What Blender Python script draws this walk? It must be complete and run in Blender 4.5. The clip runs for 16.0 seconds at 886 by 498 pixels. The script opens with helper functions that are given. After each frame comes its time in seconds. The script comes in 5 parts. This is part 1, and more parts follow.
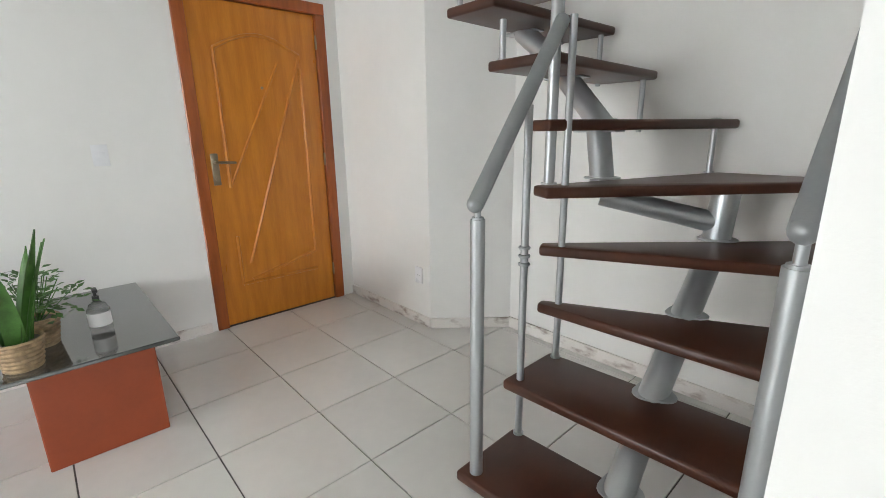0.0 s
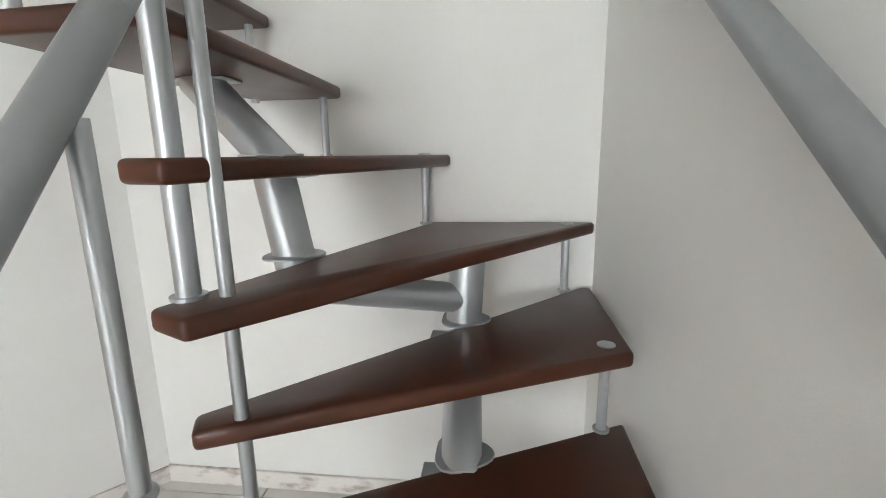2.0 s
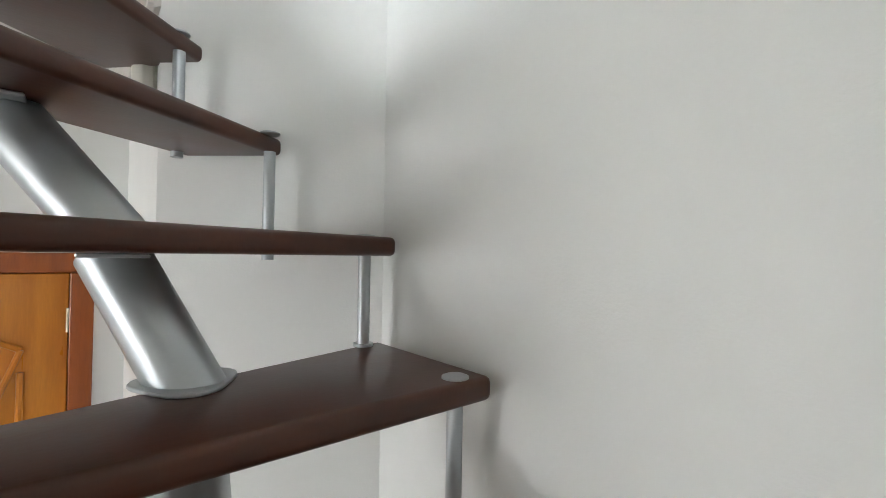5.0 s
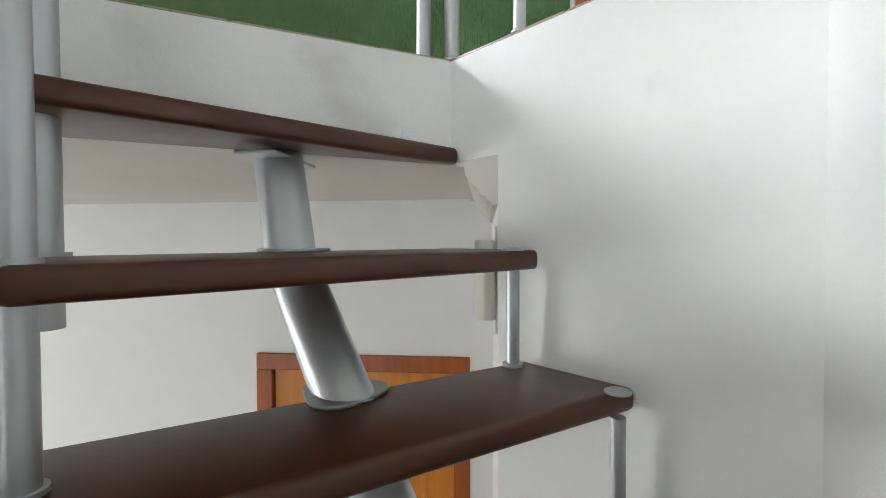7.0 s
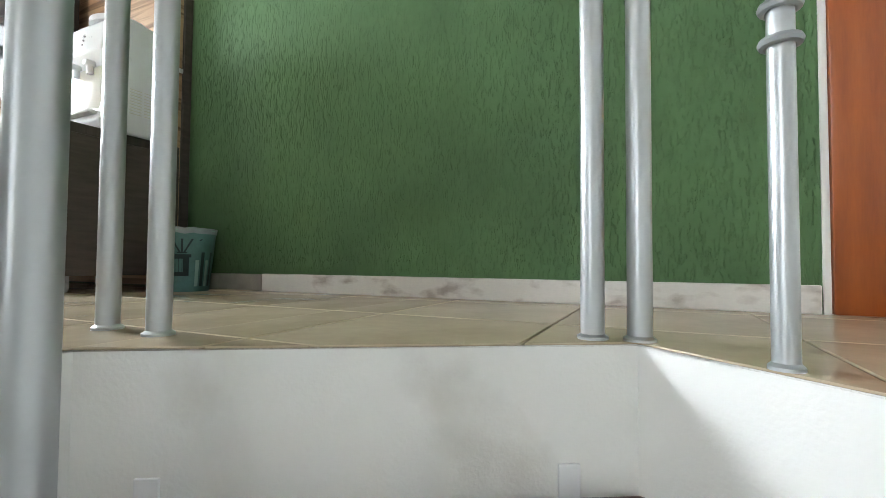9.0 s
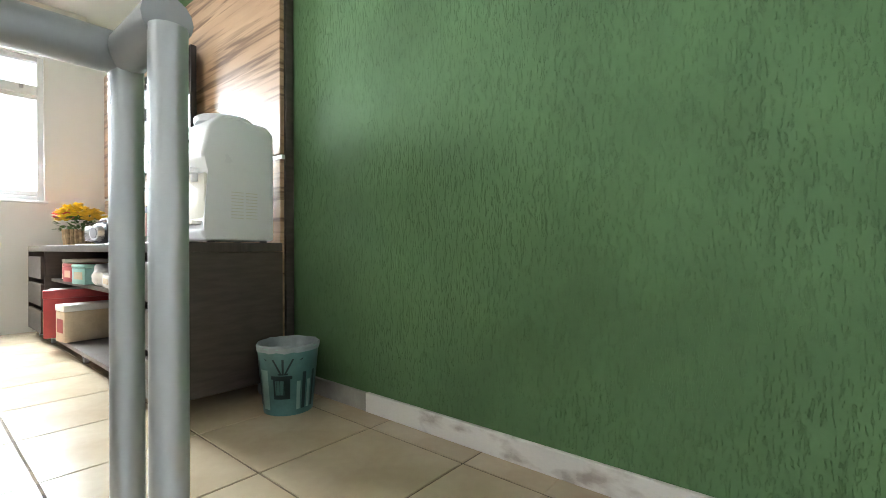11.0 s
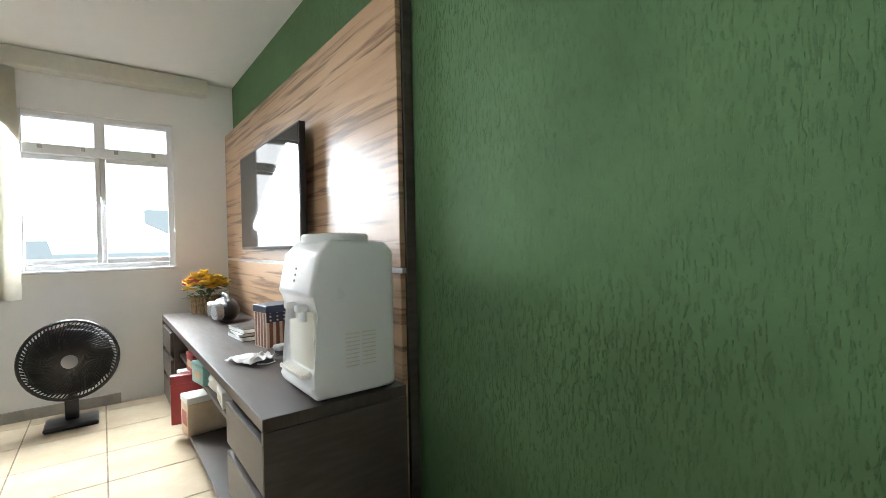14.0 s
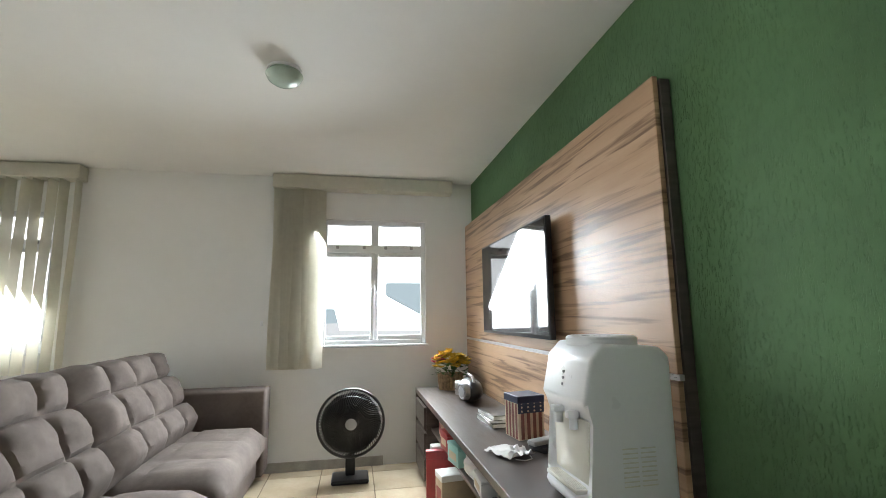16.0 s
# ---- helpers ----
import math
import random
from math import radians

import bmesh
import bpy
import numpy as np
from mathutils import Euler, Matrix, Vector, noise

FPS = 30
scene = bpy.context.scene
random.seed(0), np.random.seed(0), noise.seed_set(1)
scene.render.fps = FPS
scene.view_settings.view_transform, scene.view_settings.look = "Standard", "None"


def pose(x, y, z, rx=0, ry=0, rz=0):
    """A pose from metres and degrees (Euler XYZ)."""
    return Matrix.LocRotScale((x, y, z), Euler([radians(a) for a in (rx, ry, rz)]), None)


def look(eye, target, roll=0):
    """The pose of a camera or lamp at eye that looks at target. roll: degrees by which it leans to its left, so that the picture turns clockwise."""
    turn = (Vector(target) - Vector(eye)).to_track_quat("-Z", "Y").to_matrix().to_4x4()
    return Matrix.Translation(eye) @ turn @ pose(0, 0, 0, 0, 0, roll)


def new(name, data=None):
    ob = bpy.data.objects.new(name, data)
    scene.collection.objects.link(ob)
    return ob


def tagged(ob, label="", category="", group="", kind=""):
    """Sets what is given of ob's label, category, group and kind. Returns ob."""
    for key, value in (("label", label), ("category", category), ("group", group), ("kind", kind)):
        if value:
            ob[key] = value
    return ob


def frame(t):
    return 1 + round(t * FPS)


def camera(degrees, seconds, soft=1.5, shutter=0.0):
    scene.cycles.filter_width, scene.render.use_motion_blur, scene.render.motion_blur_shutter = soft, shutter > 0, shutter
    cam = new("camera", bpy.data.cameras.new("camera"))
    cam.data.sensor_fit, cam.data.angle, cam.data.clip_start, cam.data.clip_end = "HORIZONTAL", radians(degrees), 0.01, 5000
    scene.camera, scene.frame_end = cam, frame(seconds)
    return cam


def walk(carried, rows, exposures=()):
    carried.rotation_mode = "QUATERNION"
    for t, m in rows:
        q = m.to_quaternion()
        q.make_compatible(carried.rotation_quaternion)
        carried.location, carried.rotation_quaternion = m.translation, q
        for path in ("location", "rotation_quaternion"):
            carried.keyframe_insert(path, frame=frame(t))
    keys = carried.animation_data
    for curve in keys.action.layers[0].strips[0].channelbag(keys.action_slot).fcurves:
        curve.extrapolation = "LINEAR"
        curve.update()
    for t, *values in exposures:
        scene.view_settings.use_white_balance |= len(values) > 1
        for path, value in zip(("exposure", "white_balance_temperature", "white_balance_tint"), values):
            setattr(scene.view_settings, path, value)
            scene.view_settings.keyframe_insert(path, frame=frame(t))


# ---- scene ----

# ---- camera and walk ----
cam = camera(89.54, 16.0, soft=0.8)
walk(cam, [
    (0, look((1.768, -2.217, 1.286), (0.34, -0.912, 0.777), -0.8)),
    (0.5, look((1.568, -2.122, 1.291), (0.491, -0.518, 0.773), -0.5)),
    (1, look((1.401, -2.027, 1.32), (0.789, -0.198, 0.789), -0.9)),
    (1.5, look((1.332, -1.854, 1.321), (1.037, 0.049, 0.784), -0.9)),
    (2, look((1.335, -1.501, 1.318), (1.109, 0.443, 0.907), -0.8)),
    (2.5, look((1.275, -1.208, 1.403), (1.076, 0.767, 1.162), -1.2)),
    (3, look((1.199, -0.908, 1.572), (1.019, 1.08, 1.45), -1.1)),
    (3.5, look((1.082, -0.808, 1.716), (0.87, 1.18, 1.682), -0.6)),
    (4, look((0.999, -0.672, 1.882), (0.356, 1.222, 1.899), 0.5)),
    (4.5, look((0.908, -0.593, 1.982), (-0.266, 1.026, 2.033), 1.2)),
    (5, look((0.866, -0.517, 2.165), (-0.7, 0.727, 2.194), 0.9)),
    (7.5, look((0.51, -0.417, 2.802), (-1.441, -0.854, 2.788), -0.3)),
    (8, look((0.415, -0.44, 2.962), (-1.491, -1.046, 2.982), -0.1)),
    (8.5, look((0.312, -0.464, 3.069), (-1.557, -1.177, 3.073), 0.3)),
    (9, look((0.266, -0.483, 3.192), (-1.544, -1.33, 3.259), 0.4)),
    (9.5, look((0.197, -0.541, 3.187), (-1.549, -1.515, 3.247), 0.4)),
    (10, look((0.104, -0.597, 3.355), (-1.562, -1.702, 3.4), 0.2)),
    (12.5, look((-0.2, -0.88, 3.822), (-1.66, -2.246, 3.764), -0.7)),
    (13, look((-0.291, -1.001, 3.905), (-1.743, -2.373, 3.81), -0.6)),
    (13.5, look((-0.279, -1.073, 4.058), (-1.669, -2.505, 3.933), -0.9)),
    (14, look((-0.217, -1.116, 4.133), (-1.431, -2.705, 4.108), -1.2)),
    (14.5, look((-0.148, -1.133, 4.179), (-1.16, -2.855, 4.291), -1.0)),
    (15, look((-0.104, -1.14, 4.21), (-0.9, -2.964, 4.413), -0.7)),
    (15.5, look((-0.08, -1.156, 4.22), (-0.607, -3.067, 4.487), -0.4)),
    (16, look((-0.062, -1.175, 4.237), (-0.446, -3.116, 4.531), -0.7)),
], exposures=[(0.0, 0.45), (1.5, 0.7), (2.5, 0.8), (3.0, 0.7), (4.0, 0.74), (5.0, 0.52), (7.5, 0.4), (8.5, 0.5), (10.0, 0.72), (12.5, 0.62), (14.0, 0.04), (15.0, -0.2), (16.0, -0.33)])

# ---- world, daylight ----
world = bpy.data.worlds.new("overcast_sky")
scene.world = world
world.use_nodes = True
wn = world.node_tree.nodes
sky = wn.new("ShaderNodeTexSky")
sky.sky_type, sky.sun_disc = "NISHITA", False
sky.sun_elevation, sky.sun_rotation = radians(48), radians(170)
sky.air_density, sky.dust_density, sky.ozone_density = 1.0, 2.0, 2.0
wn["Background"].inputs["Strength"].default_value = 0.15
world.node_tree.links.new(sky.outputs["Color"], wn["Background"].inputs["Color"])

sun = new("sun", bpy.data.lights.new("sun", "SUN"))
sun.data.energy, sun.data.angle, sun.data.color = 1.0, radians(12), (1.0, 0.96, 0.9)
sun.matrix_world = look((0, 0, 20), (0.6, 15.0, 3.4))


def sky_panel(name, x, z, w, h, y, power, aim=(0, 3, -2.0)):
    """An area lamp for sky light in a window's opening, whether seen or added."""
    li = new(name, bpy.data.lights.new(name, "AREA"))
    li.data.shape, li.data.size, li.data.size_y, li.data.energy = "RECTANGLE", w, h, power
    li.data.color = (0.86, 0.945, 1.0) if z > 3 else (0.95, 0.97, 0.98)
    li.data.spread = radians(132 if z > 3 else 155)
    li.matrix_world = look((x, y, z), (x + aim[0], y + aim[1], z + aim[2]))
    return li


R = 0.22           # riser
F2 = 3.08          # upper floor
CL1, CL2 = 2.84, 5.39   # ceilings
WS = -4.93         # window wall of the upper room
YL = -7.5          # unseen closing wall of the lower room, with an added window
sky_panel("window_sky", -0.22, 4.52, 0.83, 0.98, WS - 0.02, 110, (1.2, 3, -2.2))
sky_panel("window_sky_far", 2.78, 4.5, 1.3, 0.98, WS - 0.02, 150, (0.9, 3, -2.3))
# added fill lamps, no such windows in view: upper east, lower south, lower east
sky_panel("added_fill_east", 4.18, 3.9, 1.9, 1.6, -2.4, 9, (-3, 0, -1.0))
sky_panel("added_fill_low", 0.1, 1.5, 2.5, 1.4, YL - 0.02, 88, (-0.3, 3, -0.6))
sky_panel("added_fill_low_east", 4.18, 1.5, 1.9, 1.3, -2.9, 13, (-3, 0, -0.6))


# ---- materials ----
def mat(name, color, rough=0.5, metal=0.0, var=0.08, scale=6.0, bump=0.0, bscale=80.0, stretch=(1, 1, 1), second=None, spec=0.5, coat=0.0, rvar=0.1, rand=0.0, sharp=(0.35, 0.65)):
    """A surface with colour variation at two scales, uneven gloss and fine relief."""
    m = bpy.data.materials.new(name)
    m.use_nodes = True
    nt = m.node_tree
    n, l = nt.nodes, nt.links
    b = n["Principled BSDF"]
    tc = n.new("ShaderNodeTexCoord")
    mp = n.new("ShaderNodeMapping")
    mp.inputs["Scale"].default_value = stretch
    l.new(tc.outputs["Object"], mp.inputs["Vector"])
    a = n.new("ShaderNodeTexNoise")
    a.inputs["Scale"].default_value, a.inputs["Detail"].default_value = scale, 6
    l.new(mp.outputs["Vector"], a.inputs["Vector"])
    ramp = n.new("ShaderNodeValToRGB")
    ramp.color_ramp.elements[0].position, ramp.color_ramp.elements[1].position = sharp
    c2 = second or tuple(c * (1 - 2.2 * var) for c in color)
    ramp.color_ramp.elements[0].color, ramp.color_ramp.elements[1].color = (*c2, 1), (*color, 1)
    l.new(a.outputs["Fac"], ramp.inputs["Fac"])
    fine = n.new("ShaderNodeTexNoise")
    fine.inputs["Scale"].default_value, fine.inputs["Detail"].default_value = scale * 9, 3
    l.new(mp.outputs["Vector"], fine.inputs["Vector"])
    mr = n.new("ShaderNodeMapRange")
    mr.inputs["To Min"].default_value, mr.inputs["To Max"].default_value = 1 - var, 1 + var
    l.new(fine.outputs["Fac"], mr.inputs["Value"])
    hv = n.new("ShaderNodeHueSaturation")
    l.new(ramp.outputs["Color"], hv.inputs["Color"])
    last = mr.outputs["Result"]
    if rand:
        oi = n.new("ShaderNodeObjectInfo")
        rr = n.new("ShaderNodeMapRange")
        rr.inputs["To Min"].default_value, rr.inputs["To Max"].default_value = 1 - rand, 1 + rand
        l.new(oi.outputs["Random"], rr.inputs["Value"])
        mu = n.new("ShaderNodeMath")
        mu.operation = "MULTIPLY"
        l.new(last, mu.inputs[0])
        l.new(rr.outputs["Result"], mu.inputs[1])
        last = mu.outputs[0]
    l.new(last, hv.inputs["Value"])
    l.new(hv.outputs["Color"], b.inputs["Base Color"])
    rg = n.new("ShaderNodeMapRange")
    rg.inputs["To Min"].default_value, rg.inputs["To Max"].default_value = max(0.02, rough - rvar), min(1, rough + rvar)
    l.new(a.outputs["Fac"], rg.inputs["Value"])
    l.new(rg.outputs["Result"], b.inputs["Roughness"])
    b.inputs["Metallic"].default_value = metal
    b.inputs["Specular IOR Level"].default_value = spec
    b.inputs["Coat Weight"].default_value = coat
    b.inputs["Coat Roughness"].default_value = 0.12
    if bump:
        bn = n.new("ShaderNodeTexNoise")
        bn.inputs["Scale"].default_value, bn.inputs["Detail"].default_value = bscale, 4
        l.new(mp.outputs["Vector"], bn.inputs["Vector"])
        bu = n.new("ShaderNodeBump")
        bu.inputs["Strength"].default_value, bu.inputs["Distance"].default_value = bump, 0.004
        l.new(bn.outputs["Fac"], bu.inputs["Height"])
        l.new(bu.outputs["Normal"], b.inputs["Normal"])
    return m


def graffiato_green():
    """Green plaster combed with short vertical scratches."""
    m = mat("green_textured_plaster", (0.104, 0.197, 0.088), 0.75, 0, 0.1, 2.5, spec=0.22)
    n, l = m.node_tree.nodes, m.node_tree.links
    tc = n.new("ShaderNodeTexCoord")
    mp = n.new("ShaderNodeMapping")
    mp.inputs["Scale"].default_value = (1, 235, 36)
    l.new(tc.outputs["Object"], mp.inputs["Vector"])
    warp = n.new("ShaderNodeTexNoise")
    warp.inputs["Scale"].default_value = 7
    l.new(tc.outputs["Object"], warp.inputs["Vector"])
    add = n.new("ShaderNodeVectorMath")
    add.operation = "MULTIPLY_ADD"
    l.new(warp.outputs["Color"], add.inputs[0])
    add.inputs[1].default_value = (1.0, 4.0, 1.0)
    l.new(mp.outputs["Vector"], add.inputs[2])
    s1 = n.new("ShaderNodeTexNoise")
    s1.inputs["Scale"].default_value, s1.inputs["Detail"].default_value = 1.0, 2.5
    l.new(add.outputs["Vector"], s1.inputs["Vector"])
    cut = n.new("ShaderNodeMapRange")
    cut.interpolation_type = "SMOOTHSTEP"
    cut.inputs["From Min"].default_value, cut.inputs["From Max"].default_value = 0.36, 0.44
    l.new(s1.outputs["Fac"], cut.inputs["Value"])
    g = n.new("ShaderNodeTexNoise")
    g.inputs["Scale"].default_value, g.inputs["Detail"].default_value = 130, 4
    l.new(tc.outputs["Object"], g.inputs["Vector"])
    mix = n.new("ShaderNodeMath")
    mix.operation = "MULTIPLY_ADD"
    l.new(g.outputs["Fac"], mix.inputs[0])
    mix.inputs[1].default_value = 0.28
    l.new(cut.outputs["Result"], mix.inputs[2])
    bu = n.new("ShaderNodeBump")
    bu.inputs["Strength"].default_value, bu.inputs["Distance"].default_value = 1.0, 0.0036
    l.new(mix.outputs[0], bu.inputs["Height"])
    l.new(bu.outputs["Normal"], n["Principled BSDF"].inputs["Normal"])
    return m


M_WALL = mat("white_wall_paint", (0.80, 0.80, 0.78), 0.55, 0, 0.02, 1.3, 0.12, 220, spec=0.35)
M_CEIL = mat("white_ceiling_paint", (0.78, 0.78, 0.76), 0.75, 0, 0.02, 1.0, 0.08, 180, spec=0.2)
# ceiling shade painted in: a darker tone than the white, also on the cornice
M_CEIL_SHADE = mat("shade_toned_ceiling_paint", (0.6, 0.575, 0.535), 0.8, 0, 0.03, 1.2, 0.08, 180, spec=0.2)
M_GREEN = graffiato_green()
M_TILE1 = mat("glossy_white_floor_tile", (0.72, 0.71, 0.68), 0.13, 0, 0.03, 2.0, 0.02, 30, rand=0.03, rvar=0.05)
M_GROUT1 = mat("grey_tile_grout", (0.13, 0.12, 0.11), 0.85, 0, 0.15, 30)
M_TILE2 = mat("beige_floor_tile", (0.5, 0.41, 0.295), 0.2, 0, 0.08, 3.5, 0.05, 45, second=(0.43, 0.34, 0.235), rand=0.05, rvar=0.06)
M_GROUT2 = mat("brown_tile_grout", (0.2, 0.145, 0.09), 0.9, 0, 0.2, 30)
M_MARBLE = mat("veined_marble", (0.72, 0.69, 0.66), 0.3, 0, 0.06, 9, second=(0.42, 0.36, 0.33), sharp=(0.3, 0.48), stretch=(1, 1, 2.2))
M_STONE = mat("grey_stone_skirting", (0.4, 0.38, 0.34), 0.4, 0, 0.1, 12)
M_TREAD = mat("dark_varnished_wood", (0.085, 0.025, 0.011), 0.36, 0, 0.12, 3, 0.04, 60, stretch=(2, 1.2, 6), second=(0.04, 0.012, 0.006), spec=0.4, coat=0.08, sharp=(0.25, 0.75))
M_STEEL = mat("silver_painted_steel", (0.47, 0.495, 0.51), 0.36, 0.7, 0.02, 15, rvar=0.02)
M_STEEL_DK = mat("grey_painted_steel", (0.33, 0.35, 0.36), 0.42, 0.5, 0.03, 15, 0.03, 300, rvar=0.03)
M_DOOR = mat("honey_varnished_wood", (0.6, 0.22, 0.02), 0.32, 0, 0.1, 3.5, 0.06, 50, stretch=(6, 6, 0.7), second=(0.5, 0.165, 0.013), coat=0.2)
M_FRAME = mat("red_brown_varnished_wood", (0.36, 0.088, 0.014), 0.34, 0, 0.12, 4, 0.06, 50, stretch=(6, 6, 0.7), second=(0.26, 0.06, 0.01), coat=0.2)
M_BRASS = mat("aged_metal", (0.34, 0.28, 0.2), 0.35, 0.9, 0.1, 20)
M_DARKMETAL = mat("dark_hinge_metal", (0.06, 0.055, 0.05), 0.45, 0.7, 0.1, 20)
M_PLASTIC = mat("white_plastic", (0.8, 0.81, 0.83), 0.3, 0, 0.015, 8, spec=0.5)
M_IVORY = mat("ivory_plastic", (0.7, 0.68, 0.6), 0.35, 0, 0.02, 8)
M_GREYPL = mat("grey_plastic", (0.33, 0.33, 0.34), 0.4, 0, 0.03, 12)
M_BLACK = mat("black_plastic", (0.012, 0.012, 0.014), 0.35, 0, 0.1, 14)
M_CAB = mat("dark_wenge_laminate", (0.082, 0.064, 0.054), 0.42, 0, 0.14, 6, 0.08, 90, stretch=(1.5, 1.5, 9), second=(0.055, 0.042, 0.036))
M_CABTOP = mat("dark_wenge_laminate_top", (0.075, 0.058, 0.05), 0.36, 0, 0.14, 6, 0.08, 90, stretch=(9, 1.2, 1), second=(0.052, 0.04, 0.035))
M_ALU = mat("brushed_aluminium", (0.72, 0.73, 0.74), 0.3, 0.9, 0.04, 30, stretch=(1, 1, 8))
M_SCREEN = mat("black_glass_screen", (0.006, 0.006, 0.007), 0.05, 0, 0.05, 3, rvar=0.01)
M_SOFA = mat("taupe_suede", (0.165, 0.135, 0.12), 0.9, 0, 0.14, 5, 0.35, 300, second=(0.118, 0.096, 0.086), spec=0.15)
M_WINFR = mat("white_window_aluminium", (0.74, 0.75, 0.76), 0.35, 0.0, 0.02, 10)
M_LEAF = mat("green_leaf", (0.07, 0.19, 0.035), 0.45, 0, 0.2, 20)
M_WICKER = mat("pale_woven_wicker", (0.46, 0.33, 0.19), 0.7, 0, 0.2, 40, 0.4, 120)
M_RED = mat("terracotta_red_board", (0.33, 0.062, 0.018), 0.45, 0, 0.07, 5)
M_BIN = mat("teal_printed_plastic", (0.09, 0.22, 0.21), 0.4, 0, 0.15, 9)
M_BINDK = mat("dark_teal_print", (0.012, 0.04, 0.045), 0.45, 0, 0.15, 20)
M_BINLT = mat("pale_teal_print", (0.3, 0.46, 0.42), 0.45, 0, 0.1, 20)
M_BAG = mat("translucent_bin_bag", (0.3, 0.34, 0.36), 0.35, 0, 0.08, 30, 0.6, 60)
M_LAMP = mat("pale_green_glass_shade", (0.5, 0.62, 0.54), 0.25, 0, 0.05, 8)
M_YELLOW = mat("yellow_petal", (0.85, 0.58, 0.06), 0.6, 0, 0.15, 30)
M_PINK = mat("pink_petal", (0.78, 0.1, 0.16), 0.6, 0, 0.15, 30)
M_PAPER = mat("white_paper", (0.74, 0.74, 0.73), 0.7, 0, 0.04, 12)
M_NAVY = mat("dark_blue_print", (0.02, 0.03, 0.07), 0.5, 0, 0.1, 12)
M_CREAM = mat("cream_print", (0.62, 0.5, 0.36), 0.55, 0, 0.08, 14)
M_BROWNPR = mat("brown_red_print", (0.2, 0.06, 0.045), 0.55, 0, 0.1, 14)
M_AQUA = mat("aqua_plastic", (0.3, 0.55, 0.53), 0.35, 0, 0.06, 10)
M_REDPL = mat("red_packaging", (0.36, 0.035, 0.04), 0.45, 0, 0.1, 12)
M_SLAB = mat("smudged_white_paint", (0.8, 0.8, 0.78), 0.6, 0, 0.02, 3.2, 0.15, 160, second=(0.6, 0.58, 0.54), sharp=(0.24, 0.4), spec=0.3)


def zebra_wood():
    """Pale laminate with long dark horizontal grain streaks."""
    m = mat("pale_streaked_wood_laminate", (0.5, 0.33, 0.205), 0.38, 0, 0.06, 3, 0.05, 60, stretch=(1, 0.5, 6), second=(0.42, 0.265, 0.155))
    n, l = m.node_tree.nodes, m.node_tree.links
    tc = n.new("ShaderNodeTexCoord")
    mp = n.new("ShaderNodeMapping")
    mp.inputs["Scale"].default_value = (1, 1.5, 34)
    mp.inputs["Rotation"].default_value = (radians(2), 0, 0)
    l.new(tc.outputs["Object"], mp.inputs["Vector"])
    s1 = n.new("ShaderNodeTexNoise")
    s1.inputs["Scale"].default_value, s1.inputs["Detail"].default_value, s1.inputs["Distortion"].default_value = 1.0, 5, 0.7
    l.new(mp.outputs["Vector"], s1.inputs["Vector"])
    r = n.new("ShaderNodeValToRGB")
    r.color_ramp.elements[0].position, r.color_ramp.elements[1].position = 0.36, 0.5
    r.color_ramp.elements[0].color, r.color_ramp.elements[1].color = (0.24, 0.17, 0.13, 1), (1, 1, 1, 1)
    l.new(s1.outputs["Fac"], r.inputs["Fac"])
    mx = n.new("ShaderNodeMix")
    mx.data_type, mx.blend_type = "RGBA", "MULTIPLY"
    mx.inputs["Factor"].default_value = 0.85
    b = n["Principled BSDF"]
    old = b.inputs["Base Color"].links[0].from_socket
    l.new(old, mx.inputs[6])
    l.new(r.outputs["Color"], mx.inputs[7])
    l.new(mx.outputs[2], b.inputs["Base Color"])
    return m


M_ZEBRA = zebra_wood()


def glass_material():
    m = bpy.data.materials.new("window_glass")
    m.use_nodes = True
    b = m.node_tree.nodes["Principled BSDF"]
    b.inputs["Transmission Weight"].default_value = 1
    b.inputs["Roughness"].default_value = 0.0
    b.inputs["IOR"].default_value = 1.05
    return m


M_GLASS = glass_material()


def fabric_translucent():
    """Blind fabric that lets daylight glow through it."""
    m = mat("cream_blind_fabric", (0.84, 0.825, 0.75), 0.8, 0, 0.04, 25, 0.2, 400, spec=0.2)
    n, l = m.node_tree.nodes, m.node_tree.links
    t = n.new("ShaderNodeBsdfTranslucent")
    t.inputs["Color"].default_value = (0.8, 0.77, 0.68, 1)
    mx = n.new("ShaderNodeMixShader")
    mx.inputs["Fac"].default_value = 0.5
    l.new(n["Principled BSDF"].outputs[0], mx.inputs[1])
    l.new(t.outputs[0], mx.inputs[2])
    l.new(mx.outputs[0], n["Material Output"].inputs["Surface"])
    return m


M_BLIND = fabric_translucent()


def glow(name, color, strength):
    m = bpy.data.materials.new(name)
    m.use_nodes = True
    n = m.node_tree.nodes
    e = n.new("ShaderNodeEmission")
    e.inputs["Color"].default_value, e.inputs["Strength"].default_value = (*color, 1), strength
    m.node_tree.links.new(e.outputs[0], n["Material Output"].inputs["Surface"])
    return m


# ---- mesh helpers ----
def box(bm, x0, y0, z0, x1, y1, z1, bev=0.0, seg=2):
    r = bmesh.ops.create_cube(bm, size=1)
    vs = r["verts"]
    bmesh.ops.scale(bm, vec=(abs(x1 - x0), abs(y1 - y0), abs(z1 - z0)), verts=vs)
    bmesh.ops.translate(bm, vec=((x0 + x1) / 2, (y0 + y1) / 2, (z0 + z1) / 2), verts=vs)
    if bev:
        es = list({e for v in vs for e in v.link_edges})
        bmesh.ops.bevel(bm, geom=es, offset=bev, segments=seg, affect="EDGES", profile=0.5)


